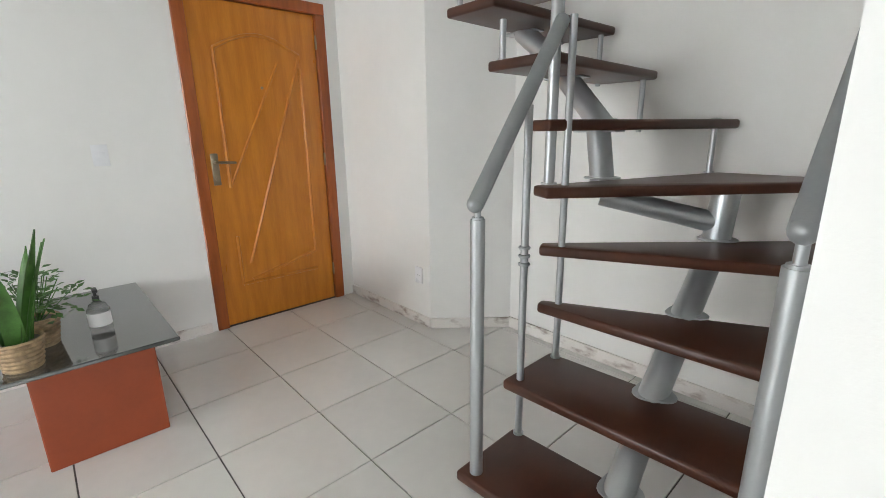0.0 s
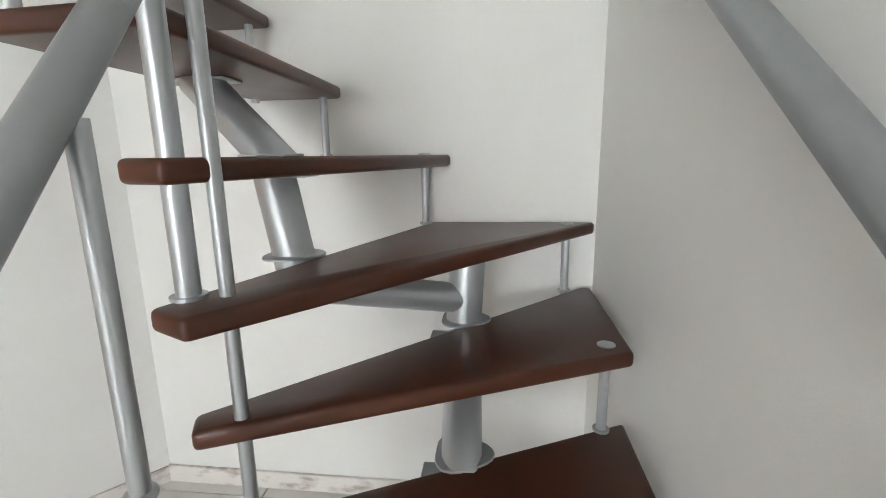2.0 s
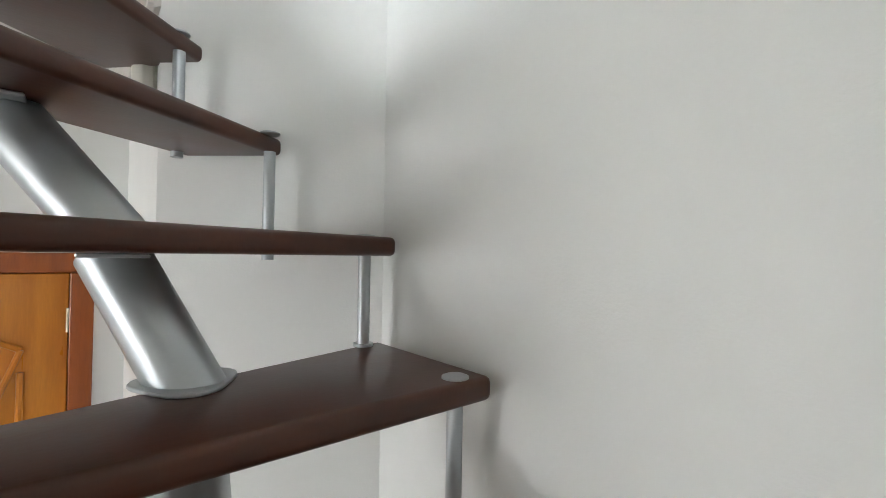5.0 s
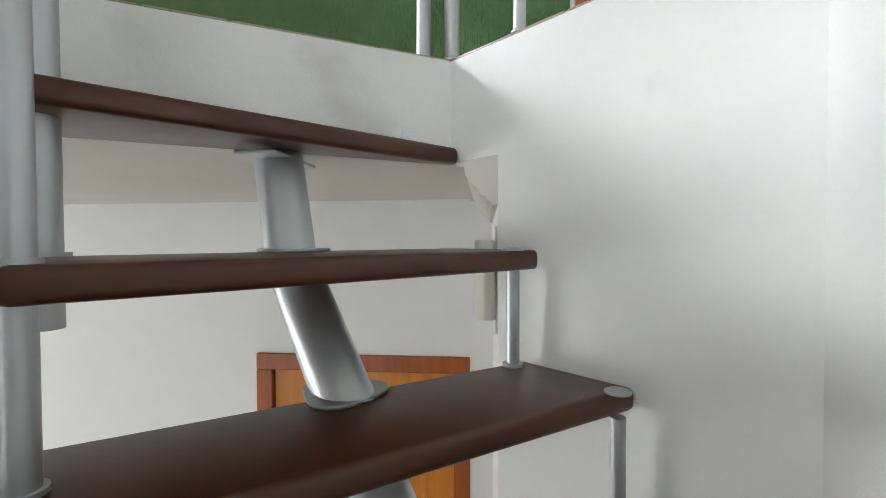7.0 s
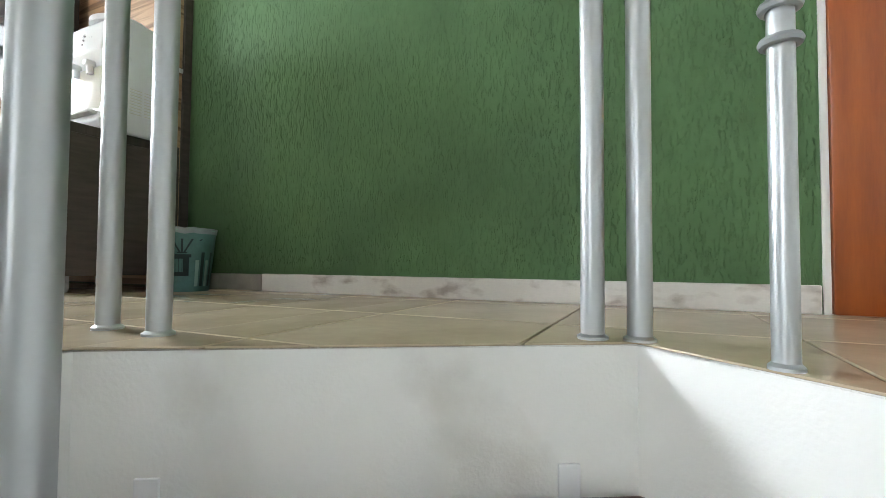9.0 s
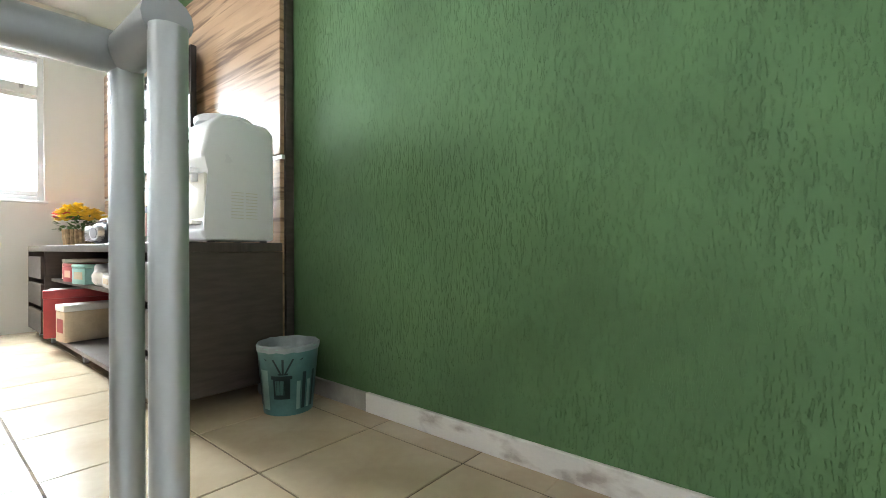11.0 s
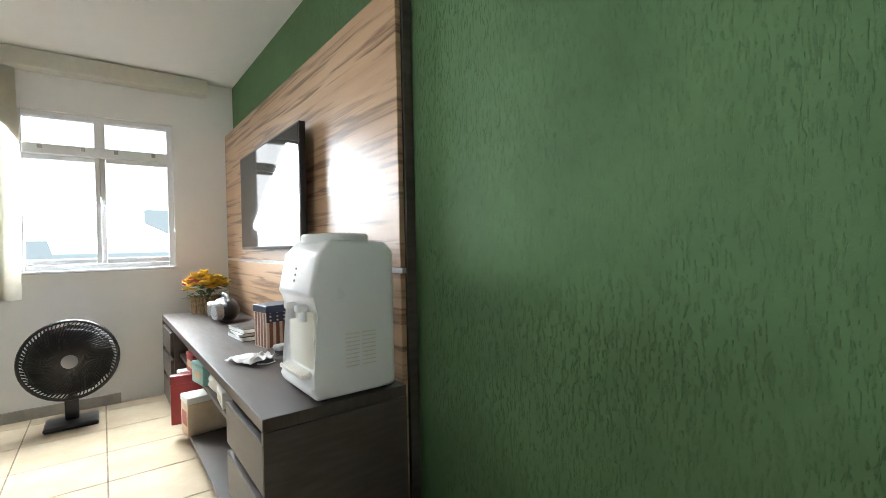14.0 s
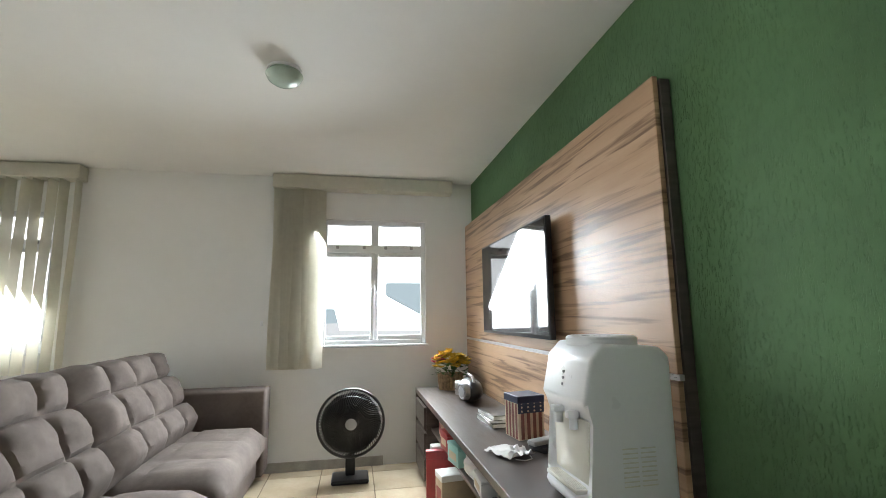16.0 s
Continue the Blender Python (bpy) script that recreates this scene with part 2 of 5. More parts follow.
def rod(bm, a, b, r0, r1=None, n=16, caps=True):
    a, b = Vector(a), Vector(b)
    d = b - a
    q = d.to_track_quat("Z", "Y").to_matrix().to_4x4()
    bmesh.ops.create_cone(bm, cap_ends=caps, segments=n, radius1=r0, radius2=r0 if r1 is None else r1, depth=d.length,
                          matrix=Matrix.Translation((a + b) / 2) @ q)


def ball(bm, c, r, n=14, sz=(1, 1, 1)):
    bmesh.ops.create_uvsphere(bm, u_segments=n, v_segments=max(6, n // 2 + 1), radius=r,
                              matrix=Matrix.Translation(c) @ Matrix.Diagonal((*sz, 1)))


def ring(bm, c, R_, r_, n=20, k=8, axis="z"):
    vs = []
    for i in range(n):
        a = 2 * math.pi * i / n
        row = []
        for j in range(k):
            b = 2 * math.pi * j / k
            p = ((R_ + r_ * math.cos(b)) * math.cos(a), (R_ + r_ * math.cos(b)) * math.sin(a), r_ * math.sin(b))
            if axis == "y":
                p = (p[0], p[2], p[1])
            if axis == "x":
                p = (p[2], p[0], p[1])
            row.append(bm.verts.new((c[0] + p[0], c[1] + p[1], c[2] + p[2])))
        vs.append(row)
    for i in range(n):
        for j in range(k):
            bm.faces.new((vs[i][j], vs[(i + 1) % n][j], vs[(i + 1) % n][(j + 1) % k], vs[i][(j + 1) % k]))


def lathe(bm, prof, n=24, c=(0, 0, 0), sx=1, sy=1, close=True):
    rows = [[bm.verts.new((c[0] + r * sx * math.cos(2 * math.pi * i / n), c[1] + r * sy * math.sin(2 * math.pi * i / n), c[2] + z)) for i in range(n)] for r, z in prof]
    for a, b in zip(rows, rows[1:]):
        for i in range(n):
            bm.faces.new((a[i], a[(i + 1) % n], b[(i + 1) % n], b[i]))
    if close:
        bm.faces.new(rows[0][::-1])
        bm.faces.new(rows[-1])


def prism(bm, pts, z0, z1, bev=0.0, seg=3):
    a = [bm.verts.new((x, y, z0)) for x, y in pts]
    b = [bm.verts.new((x, y, z1)) for x, y in pts]
    n = len(pts)
    fs = [bm.faces.new(b), bm.faces.new(a[::-1])]
    for i in range(n):
        fs.append(bm.faces.new((a[i], a[(i + 1) % n], b[(i + 1) % n], b[i])))
    bmesh.ops.recalc_face_normals(bm, faces=fs)
    if bev:
        bmesh.ops.bevel(bm, geom=list({e for f in fs for e in f.edges}), offset=bev, segments=seg, affect="EDGES", profile=0.5)


def tube_path(bm, pts, r, n=14):
    """A bent tube along a list of points, with round joints."""
    for a, b in zip(pts, pts[1:]):
        rod(bm, a, b, r, n=n)
    for p in pts[1:-1]:
        ball(bm, p, r, n)


def finish(me, bm, material, smooth):
    bmesh.ops.recalc_face_normals(bm, faces=bm.faces)
    bm.to_mesh(me)
    bm.free()
    me.materials.append(material)
    if smooth:
        for p in me.polygons:
            p.use_smooth = True
        me.set_sharp_from_angle(angle=radians(35))


ORIGIN = Matrix()   # the axes in which the things of a room are given


def part(name, bm, material, parent=None, label="", smooth=True):
    me = bpy.data.meshes.new(name)
    finish(me, bm, material, smooth)
    ob = new(name, me)
    if parent:
        ob.parent = parent
        ob.matrix_parent_inverse = parent.matrix_world.inverted() @ ORIGIN
    if label:
        ob["label"] = label
    return ob


def thing(name, x, y, z, label, category, group="", kind="", rz=0):
    e = new(name)
    e.matrix_world = e.matrix_basis = ORIGIN @ pose(x, y, z, 0, 0, rz)
    e.empty_display_size = 0.05
    return tagged(e, label, category, group, kind)


def sub(name, bm, material, parent, label="", smooth=True):
    """A part given in the parent's own axes."""
    me = bpy.data.meshes.new(name)
    finish(me, bm, material, smooth)
    ob = new(name, me)
    ob.parent = parent
    if label:
        ob["label"] = label
    return ob


def structure(name, bm, material, label, smooth=False):
    return tagged(part(name, bm, material, None, label, smooth), label, "", "", "structure")


B = bmesh.new


def solid(name, x0, y0, z0, x1, y1, z1, material, label, bev=0.0):
    bm = B()
    box(bm, x0, y0, z0, x1, y1, z1, bev)
    return structure(name, bm, material, label)


# ---- the setting: lower floor ----
XE, XW, YN, YO = 1.668, -1.33, 0.0, -0.396   # stair wall, door wall, stair back wall, outlet wall
CA, CB = (-0.353, -0.396), (0.0, 0.0)       # ends of the diagonal wall
XF, YF = 4.2, YL                            # far closing walls
solid("floor_lower", XW - 0.15, YF - 0.15, -0.2, XF + 0.15, 0.15, -0.008, M_GROUT1, "grey grout bed under the white floor tiles")
bm = B()
box(bm, 0.0, 0.0, -0.2, XE + 0.15, 0.15, CL1)
structure("wall_stair_back", bm, M_WALL, "white painted wall behind the open staircase")
bm = B()
prism(bm, [CB, CA, (CA[0], 0.15), (0.0, 0.15)], -0.2, CL1)
structure("wall_diagonal", bm, M_WALL, "white painted diagonal wall beside the upper stair treads")
solid("wall_outlet", XW - 0.15, YO, -0.2, CA[0], 0.15, CL1, M_WALL, "white painted wall with a low power outlet")
DY0, DY1, DZ = -1.385, -0.57, 2.075           # entrance door leaf
bm = B()
box(bm, XW - 0.15, YF, -0.2, XW, DY0 - 0.03, CL1)
box(bm, XW - 0.15, DY1 + 0.03, -0.2, XW, YO, CL1)
box(bm, XW - 0.15, DY0 - 0.03, DZ + 0.03, XW, DY1 + 0.03, CL1)
structure("wall_entrance", bm, M_WALL, "white painted wall around the wooden entrance door")
bm = B()
prism(bm, [(1.668, 0.0), (1.709, -1.72), (1.85, -1.72), (1.85, 0.0)], -0.2, CL1 + 0.001)
structure("wall_stair_side", bm, M_WALL, "white painted wall along the first stair treads")
bm = B()
box(bm, XE + 0.15, 0.0, -0.2, XF, 0.15, CL1)
structure("wall_side_recess", bm, M_WALL, "white painted wall of the living area")
# unseen closing wall, with openings for the two added east lamps
bm = B()
for z0, z1, ya, yb, za, zb in ((-0.2, CL1, -3.9, -1.9, 0.85, 2.2), (CL1, CL2, -3.4, -1.4, F2 + 0.05, 4.95)):
    box(bm, XF, YF, z0, XF + 0.15, ya, z1)
    box(bm, XF, yb, z0, XF + 0.15, 0.15, z1)
    box(bm, XF, ya, z0, XF + 0.15, yb, za)
    box(bm, XF, ya, zb, XF + 0.15, yb, z1)
structure("wall_far_east", bm, M_WALL, "white painted wall of the living area")


def wall_with_windows(name, y0, y1, x0, x1, z0, z1, holes, label):
    bm = B()
    xs = x0
    for hx0, hx1, hz0, hz1 in holes:
        box(bm, xs, y0, z0, hx0, y1, z1)
        box(bm, hx0, y0, z0, hx1, y1, hz0)
        box(bm, hx0, y0, hz1, hx1, y1, z1)
        xs = hx1
    box(bm, xs, y0, z0, x1, y1, z1)
    return structure(name, bm, M_WALL, label)


# never in view; set far back so its added window lights evenly
wall_with_windows("wall_closing_lower", YL - 0.15, YL, XW - 0.15, XF + 0.15, -0.2, CL1, [(-1.15, 1.35, 0.8, 2.2)], "unseen white closing wall of the lower room with an added window")

# slab between the floors, with the stair opening
S1 = (-0.448, -0.503)     # corner at the diagonal wall
S2 = (-0.06, -1.165)      # corner beside the landing posts
bm = B()
ZT = F2 - 0.0031
prism(bm, [(XW - 0.15, YL - 0.15), (XF, YL - 0.15), (XF, S2[1]), (XW - 0.15, S2[1])], CL1, ZT)
prism(bm, [(XW - 0.15, S2[1]), S2, S1, (XW - 0.15, S1[1])], CL1, ZT)
prism(bm, [(XW - 0.15, S1[1]), S1, CB, (0.0, 2.2), (XW - 0.15, 2.2)], CL1, ZT)
prism(bm, [(0.0, 0.0), (XF, 0.0), (XF, 2.2), (0.0, 2.2)], CL1, ZT)
prism(bm, [(XE, S2[1]), (XF, S2[1]), (XF, 0.0), (XE, 0.0)], CL1, ZT)
structure("ceiling_lower", bm, M_SLAB, "white painted slab edge and ceiling around the stair opening")
# thin sheet under the slab whose colour carries the ceiling's shade
bm = B()
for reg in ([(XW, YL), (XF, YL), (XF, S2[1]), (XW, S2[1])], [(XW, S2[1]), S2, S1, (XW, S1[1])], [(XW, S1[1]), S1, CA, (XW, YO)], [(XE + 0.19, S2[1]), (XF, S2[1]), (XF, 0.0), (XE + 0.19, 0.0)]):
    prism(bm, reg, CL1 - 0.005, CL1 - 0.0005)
structure("ceiling_shade_sheet", bm, M_CEIL_SHADE, "beige-grey ceiling of the lower room with shade put into its colour")

# cornice under the slab along the outlet wall, also coloured darker as if shaded
prof = [(0, 0), (0, -0.105), (0.012, -0.108), (0.014, -0.098), (0.024, -0.095), (0.026, -0.085), (0.04, -0.078), (0.042, -0.068), (0.06, -0.052), (0.072, -0.03), (0.075, -0.014), (0.094, -0.012), (0.095, 0)]
bm = B()
va = [bm.verts.new((XW, YO - p, CL1 + z)) for p, z in prof]
vb = [bm.verts.new((CA[0] - p * 0.9, YO - p, CL1 + z)) for p, z in prof]
for i in range(len(prof)):
    j = (i + 1) % len(prof)
    bm.faces.new((va[i], va[j], vb[j], vb[i]))
bm.faces.new(va)
bm.faces.new(vb[::-1])
structure("trim_cornice", bm, M_CEIL_SHADE, "white moulded plaster cornice under the ceiling")

# ---- the setting: upper floor ----
GX = -1.065
GD0, GD1 = 0.062, 0.80   # upper door leaf
solid("ceiling_upper", GX - 0.15, WS - 0.15, CL2, XF + 0.15, 2.2, CL2 + 0.15, M_CEIL, "white painted ceiling of the upper room")
bm = B()
box(bm, GX - 0.15, WS - 0.15, F2 - 0.006, GX, GD0 - 0.17, CL2)
box(bm, GX - 0.15, GD1 + 0.17, F2 - 0.006, GX, 2.2, CL2)
box(bm, GX - 0.15, GD0 - 0.17, F2 + 2.2, GX, GD1 + 0.17, CL2)
structure("wall_green", bm, M_GREEN, "green scratch-textured plaster feature wall")
WIN = [(-0.65, 0.205, 4.01, 5.04), (2.13, 3.42, 4.01, 5.04)]
wall_with_windows("wall_window_upper", WS - 0.15, WS, GX, XF, F2 - 0.006, CL2, WIN, "white painted wall with two sliding windows")
solid("wall_upper_north", GX, 2.05, F2 - 0.006, XF, 2.2, CL2, M_WALL, "white painted wall of the upper landing")
solid("wall_landing", GX + 0.05, 0.215, F2 - 0.006, 0.15, 0.335, CL2, M_WALL, "white painted wall of the upper landing beside the door")
bm = B()
box(bm, XF, 0.15, F2 - 0.006, XF + 0.15, 2.2, CL2)
structure("wall_upper_east", bm, M_WALL, "white painted wall of the upper landing")

# skirting
def skirt(name, a, b, h, t, z, material, label, side=1):
    """A skirting strip on the floor from a to b, standing off the wall on its left (side 1) or right."""
    a, b = Vector((*a, 0)), Vector((*b, 0))
    d = (b - a).normalized()
    n = Vector((-d.y, d.x, 0)) * t * side
    bm = B()
    prism(bm, [p[:2] for p in (a, b, b + n, a + n)], z, z + h, 0.002, 1)
    return structure(name, bm, material, label)


skirt("baseboard_marble", CB, (XE, 0), 0.075, 0.014, 0, M_MARBLE, "white marble skirting with grey veins", -1)
skirt("baseboard_diagonal", CA, (0.0, 0.0), 0.07, 0.013, 0, M_MARBLE, "veined white marble skirting on the diagonal wall", -1)
skirt("baseboard_outlet", (XW, YO), CA, 0.07, 0.013, 0, M_MARBLE, "veined white marble skirting under the outlet", -1)
skirt("baseboard_door", (XW, YF), (XW, DY0 - 0.11), 0.07, 0.013, 0, M_MARBLE, "veined white marble skirting beside the entrance door", -1)
skirt("baseboard_side", (1.668, 0), (1.709, -1.72), 0.07, 0.013, 0, M_MARBLE, "veined white marble skirting beside the stairs", -1)
skirt("baseboard_green", (GX, -1.9), (GX, -0.125), 0.068, 0.015, F2, M_MARBLE, "chipped white marble skirting under the green wall", -1)
skirt("baseboard_green_end", (GX, -2.37), (GX, -1.902), 0.066, 0.013, F2, M_STONE, "grey stone skirting behind the bin", -1)
skirt("baseboard_window", (-0.3, WS), (XF, WS), 0.07, 0.013, F2, M_STONE, "grey stone skirting under the windows", 1)

# ---- entrance door ----
def entrance_door():
    d = thing("door_1", XW - 0.03, (DY0 + DY1) / 2, 0.0, "closed honey-coloured wooden entrance door with carved panels", "door", kind="structure")
    x0, x1 = XW - 0.045, XW - 0.012
    bm = B()
    box(bm, x0, DY0, 0.006, x1, DY1, DZ, 0.003, 1)
    part("leaf", bm, M_DOOR, d)
    # raised mouldings: an arched outline with two slanting bars
    bm = B()
    w = DY1 - DY0
    L, Rr = DY0 + 0.13, DY1 - 0.13

    def strip(pts, r=0.011):
        for a, b in zip(pts, pts[1:]):
            rod(bm, (x1 + 0.002, *a), (x1 + 0.002, *b), r, n=8)
    arc = [(L + (Rr - L) * i / 10, 1.80 + 0.1 * math.sin(math.pi * i / 10)) for i in range(11)]
    strip(arc)
    strip([(Rr, 1.80), (L + 0.07, 0.42)])
    strip([(Rr - 0.16, 1.74), (L, 0.95)], 0.008)
    strip([(L, 1.80), (L, 0.95)])
    strip([(L + 0.07, 0.30), (Rr, 0.42), (Rr, 1.72)])
    strip([(L, 0.62), (L, 0.28), (Rr, 0.28)])
    part("moulding", bm, M_DOOR, d, "carved raised moulding")
    bm = B()
    for a, b in ((DY0 - 0.075, DY0 - 0.003), (DY1 + 0.003, DY1 + 0.075)):
        box(bm, XW - 0.15, a, 0, XW + 0.016, b, DZ + 0.003, 0.004, 1)
    box(bm, XW - 0.15, DY0 - 0.075, DZ + 0.004, XW + 0.016, DY1 + 0.075, DZ + 0.077, 0.004, 1)
    part("door_frame", bm, M_FRAME, d, "red-brown varnished frame")
    bm = B()
    box(bm, x1, DY0 + 0.03, 0.97, x1 + 0.008, DY0 + 0.075, 1.17, 0.003)
    rod(bm, (x1, DY0 + 0.052, 1.115), (x1 + 0.05, DY0 + 0.052, 1.115), 0.009)
    rod(bm, (x1 + 0.045, DY0 + 0.045, 1.115), (x1 + 0.045, DY0 + 0.17, 1.11), 0.009, 0.007)
    rod(bm, (x1, DY0 + 0.052, 1.01), (x1 + 0.014, DY0 + 0.052, 1.01), 0.011)
    part("door_handle", bm, M_BRASS, d, "dull metal lever handle")
    for z in (0.25, 1.1, 1.9):
        bm = B()
        rod(bm, (XW + 0.004, DY1 + 0.001, z - 0.045), (XW + 0.004, DY1 + 0.001, z + 0.045), 0.008)
        part("hinge", bm, M_BRASS, d)
    bm = B()
    rod(bm, (x1 - 0.002, (DY0 + DY1) / 2, 1.58), (x1 + 0.004, (DY0 + DY1) / 2, 1.58), 0.009)
    part("peephole", bm, M_BRASS, d)
    solid("door_recess", XW - 0.2, DY0 - 0.1, 0, XW - 0.151, DY1 + 0.1, DZ + 0.1, M_FRAME, "dark wooden back of the entrance door")


entrance_door()


def upper_door():
    d = thing("door_2", GX - 0.05, (GD0 + GD1) / 2, F2, "closed orange varnished wooden door beside the green wall", "door", kind="structure")
    bm = B()
    box(bm, GX - 0.075, GD0, F2 + 0.006, GX - 0.04, GD1, F2 + 2.1, 0.003, 1)
    part("leaf", bm, M_DOOR, d)
    for a, b in ((GD0 - 0.165, GD0 - 0.003), (GD1 + 0.003, GD1 + 0.165)):
        bm = B()
        box(bm, GX - 0.15, a, F2, GX + 0.014, b, F2 + 2.105, 0.005)
        part("jamb", bm, M_FRAME, d, "orange-brown varnished jamb")
    bm = B()
    box(bm, GX - 0.15, GD0 - 0.165, F2 + 2.106, GX + 0.014, GD1 + 0.165, F2 + 2.195, 0.005)
    part("lintel", bm, M_FRAME, d)
    for z in (0.213, 1.05, 1.9):
        bm = B()
        rod(bm, (GX - 0.03, GD0 + 0.004, F2 + z - 0.05), (GX - 0.03, GD0 + 0.004, F2 + z + 0.05), 0.008)
        box(bm, GX - 0.039, GD0 + 0.004, F2 + z - 0.05, GX - 0.035, GD0 + 0.035, F2 + z + 0.05)
        part("hinge", bm, M_DARKMETAL, d, "dark metal hinge")
    solid("trim_door_edge", GX, GD0 - 0.182, F2, GX + 0.006, GD0 - 0.167, F2 + 2.2, M_WALL, "white plaster strip between green wall and door frame")
    solid("door_recess_upper", GX - 0.2, GD0 - 0.15, F2, GX - 0.151, GD1 + 0.15, F2 + 2.2, M_FRAME, "dark wooden back of the upper door")


upper_door()

# ---- staircase ----
TREADS = [
    [(0.886, -1.37), (1.672, -1.325), (1.672, -1.03), (0.877, -1.065)],
    [(0.869, -1.122), (1.672, -1.085), (1.664, -0.787), (0.867, -0.832)],
    [(0.848, -0.905), (1.655, -0.875), (1.66, -0.455), (0.836, -0.862)],
    [(0.846, -0.903), (1.652, -0.528), (1.657, -0.022), (1.62, -0.022), (0.818, -0.85)],
    [(0.905, -0.962), (1.655, -0.036), (1.655, -0.02), (1.13, -0.02), (0.822, -0.922)],
    [(0.885, -0.932), (1.194, -0.022), (0.803, -0.022), (0.788, -0.902)],
    [(0.856, -0.88), (0.838, -0.024), (0.546, -0.024), (0.548, -0.862)],
    [(0.588, -0.876), (0.616, -0.024), (0.312, -0.024), (0.335, -0.874)],
    [(0.408, -0.876), (0.373, -0.022), (0.03, -0.026), (0.29, -0.876)],
    [(0.375, -0.865), (0.1, -0.028), (0.0, -0.026), (-0.145, -0.178), (0.24, -0.925)],
    [(0.355, -0.855), (-0.148, -0.178), (-0.3, -0.345), (0.165, -0.985)],
    [(0.255, -0.845), (-0.298, -0.31), (-0.5, -0.505), (0.01, -1.03), (0.06, -1.05)],
    [(0.115, -0.985), (-0.42, -0.482), (-0.44, -0.496), (-0.088, -1.11), (-0.062, -1.152), (-0.035, -1.152)],
]
FLANGE = [(1.29, -1.06), (1.27, -0.828), (1.268, -0.615), (1.256, -0.353), (0.885, -0.556), (0.838, -0.53), (0.61, -0.445), (0.347, -0.424), (0.155, -0.405), (0.05, -0.5), (-0.08, -0.645), (-0.205, -0.785), (-0.25, -0.83)]
TH = 0.038
stair = thing("staircase", 1.27, -1.2, 0.0, "open winding stair with dark wood treads on a silver steel spine", "staircase")
for k, poly in enumerate(TREADS, 1):
    bm = B()
    up = 0.01 if k == 13 else 0
    prism(bm, poly, k * R - TH + up, k * R + up, 0.011, 3)
    part("tread", bm, M_TREAD, stair)


def flange(bm, c, z, r=0.066, flip=1):
    """A petal-shaped fixing plate."""
    pts = [(c[0] + r * (1 + 0.12 * math.cos(3 * a)) * math.cos(a), c[1] + r * (1 + 0.12 * math.cos(3 * a)) * math.sin(a)) for a in (2 * math.pi * i / 24 for i in range(24))]
    prism(bm, pts, z, z + 0.006, 0.0015, 1)


for k in range(13):
    c = FLANGE[k]
    bm = B()
    if k < 12:
        flange(bm, c, (k + 1) * R)
    n = FLANGE[k + 1] if k < 12 else c
    if k == 3:
        # upright stub and a branch that turns the corner
        rod(bm, (c[0], c[1], 4 * R), (c[0] + 0.01, c[1] + 0.01, 5 * R - TH), 0.048, n=22)
        rod(bm, (c[0], c[1], 4 * R + 0.06), (0.885, -0.556, 5 * R - TH - 0.03), 0.04, n=20)
    elif k < 12:
        f = 0.9
        top = (c[0] + (n[0] - c[0]) * f, c[1] + (n[1] - c[1]) * f)
        a3, t3 = Vector((c[0], c[1], (k + 1) * R)), Vector((top[0], top[1], (k + 2) * R - TH))
        rod(bm, a3 - (t3 - a3) * 0.16, t3, 0.046, n=24)
        box(bm, top[0] - 0.09, top[1] - 0.04, (k + 2) * R - TH - 0.007, top[0] + 0.09, top[1] + 0.04, (k + 2) * R - TH - 0.0005, 0.002, 1)
    else:
        box(bm, c[0] - 0.05, c[1] - 0.05, 13 * R, c[0] + 0.05, c[1] + 0.05, 13 * R + 0.006, 0.002, 1)
    part("spine_tube", bm, M_STEEL, stair)
bm = B()
flange(bm, (1.315, -1.25), 0.0)
rod(bm, (1.315, -1.25, 0.0), (1.31, -1.2, R - TH), 0.048, n=22)
part("spine_tube", bm, M_STEEL, stair)

# slim spacer rods between the outer ends of the treads, with their caps
RODS = [(1.63, -1.05, 1), (1.623, -0.81, 2), (1.597, -0.494, 3), (1.562, -0.07, 4), (1.115, -0.075, 5), (0.795, -0.076, 6), (0.572, -0.081, 7), (0.348, -0.078, 8), (0.058, -0.078, 9), (-0.12, -0.215, 10), (-0.258, -0.37, 11)]
for x, y, k in RODS:
    bm = B()
    rod(bm, (x, y, k * R - TH - 0.012), (x, y, (k + 1) * R - TH), 0.0125, n=12)
    rod(bm, (x, y, k * R), (x, y, k * R + 0.006), 0.02, n=14)
    part("spacer_rod", bm, M_STEEL, stair)
    bm = B()
    lathe(bm, [(0.021, 0), (0.021, 0.003), (0.016, 0.005), (0.004, 0.006)], 18, (x, y, (k + 1) * R))
    part("bolt_cap", bm, M_STEEL, stair, "round metal bolt cap")

# newels, balusters and handrails of the lower flight
def newel(x, y, z0, z1, r=0.023):
    bm = B()
    rod(bm, (x, y, z0), (x, y, z1), r, n=18)
    rod(bm, (x, y, z0), (x, y, z0 + 0.008), r * 1.35, n=18)
    rod(bm, (x, y, z1), (x, y, z1 + 0.055), r * 0.45, n=12)
    rod(bm, (x, y, z1), (x, y, z1 + 0.006), r * 0.8, n=14)
    part("newel_post", bm, M_STEEL, stair)


NL, NR = (0.936, -1.325), (1.642, -1.289)
newel(*NL, R - TH - 0.02, 1.05, 0.021)
newel(*NR, R - TH - 0.02, 1.055, 0.024)


def handrail(pts, r=0.027, name="handrail"):
    bm = B()
    tube_path(bm, pts, r, 18)
    part(name, bm, M_STEEL_DK, stair, "round grey steel handrail")


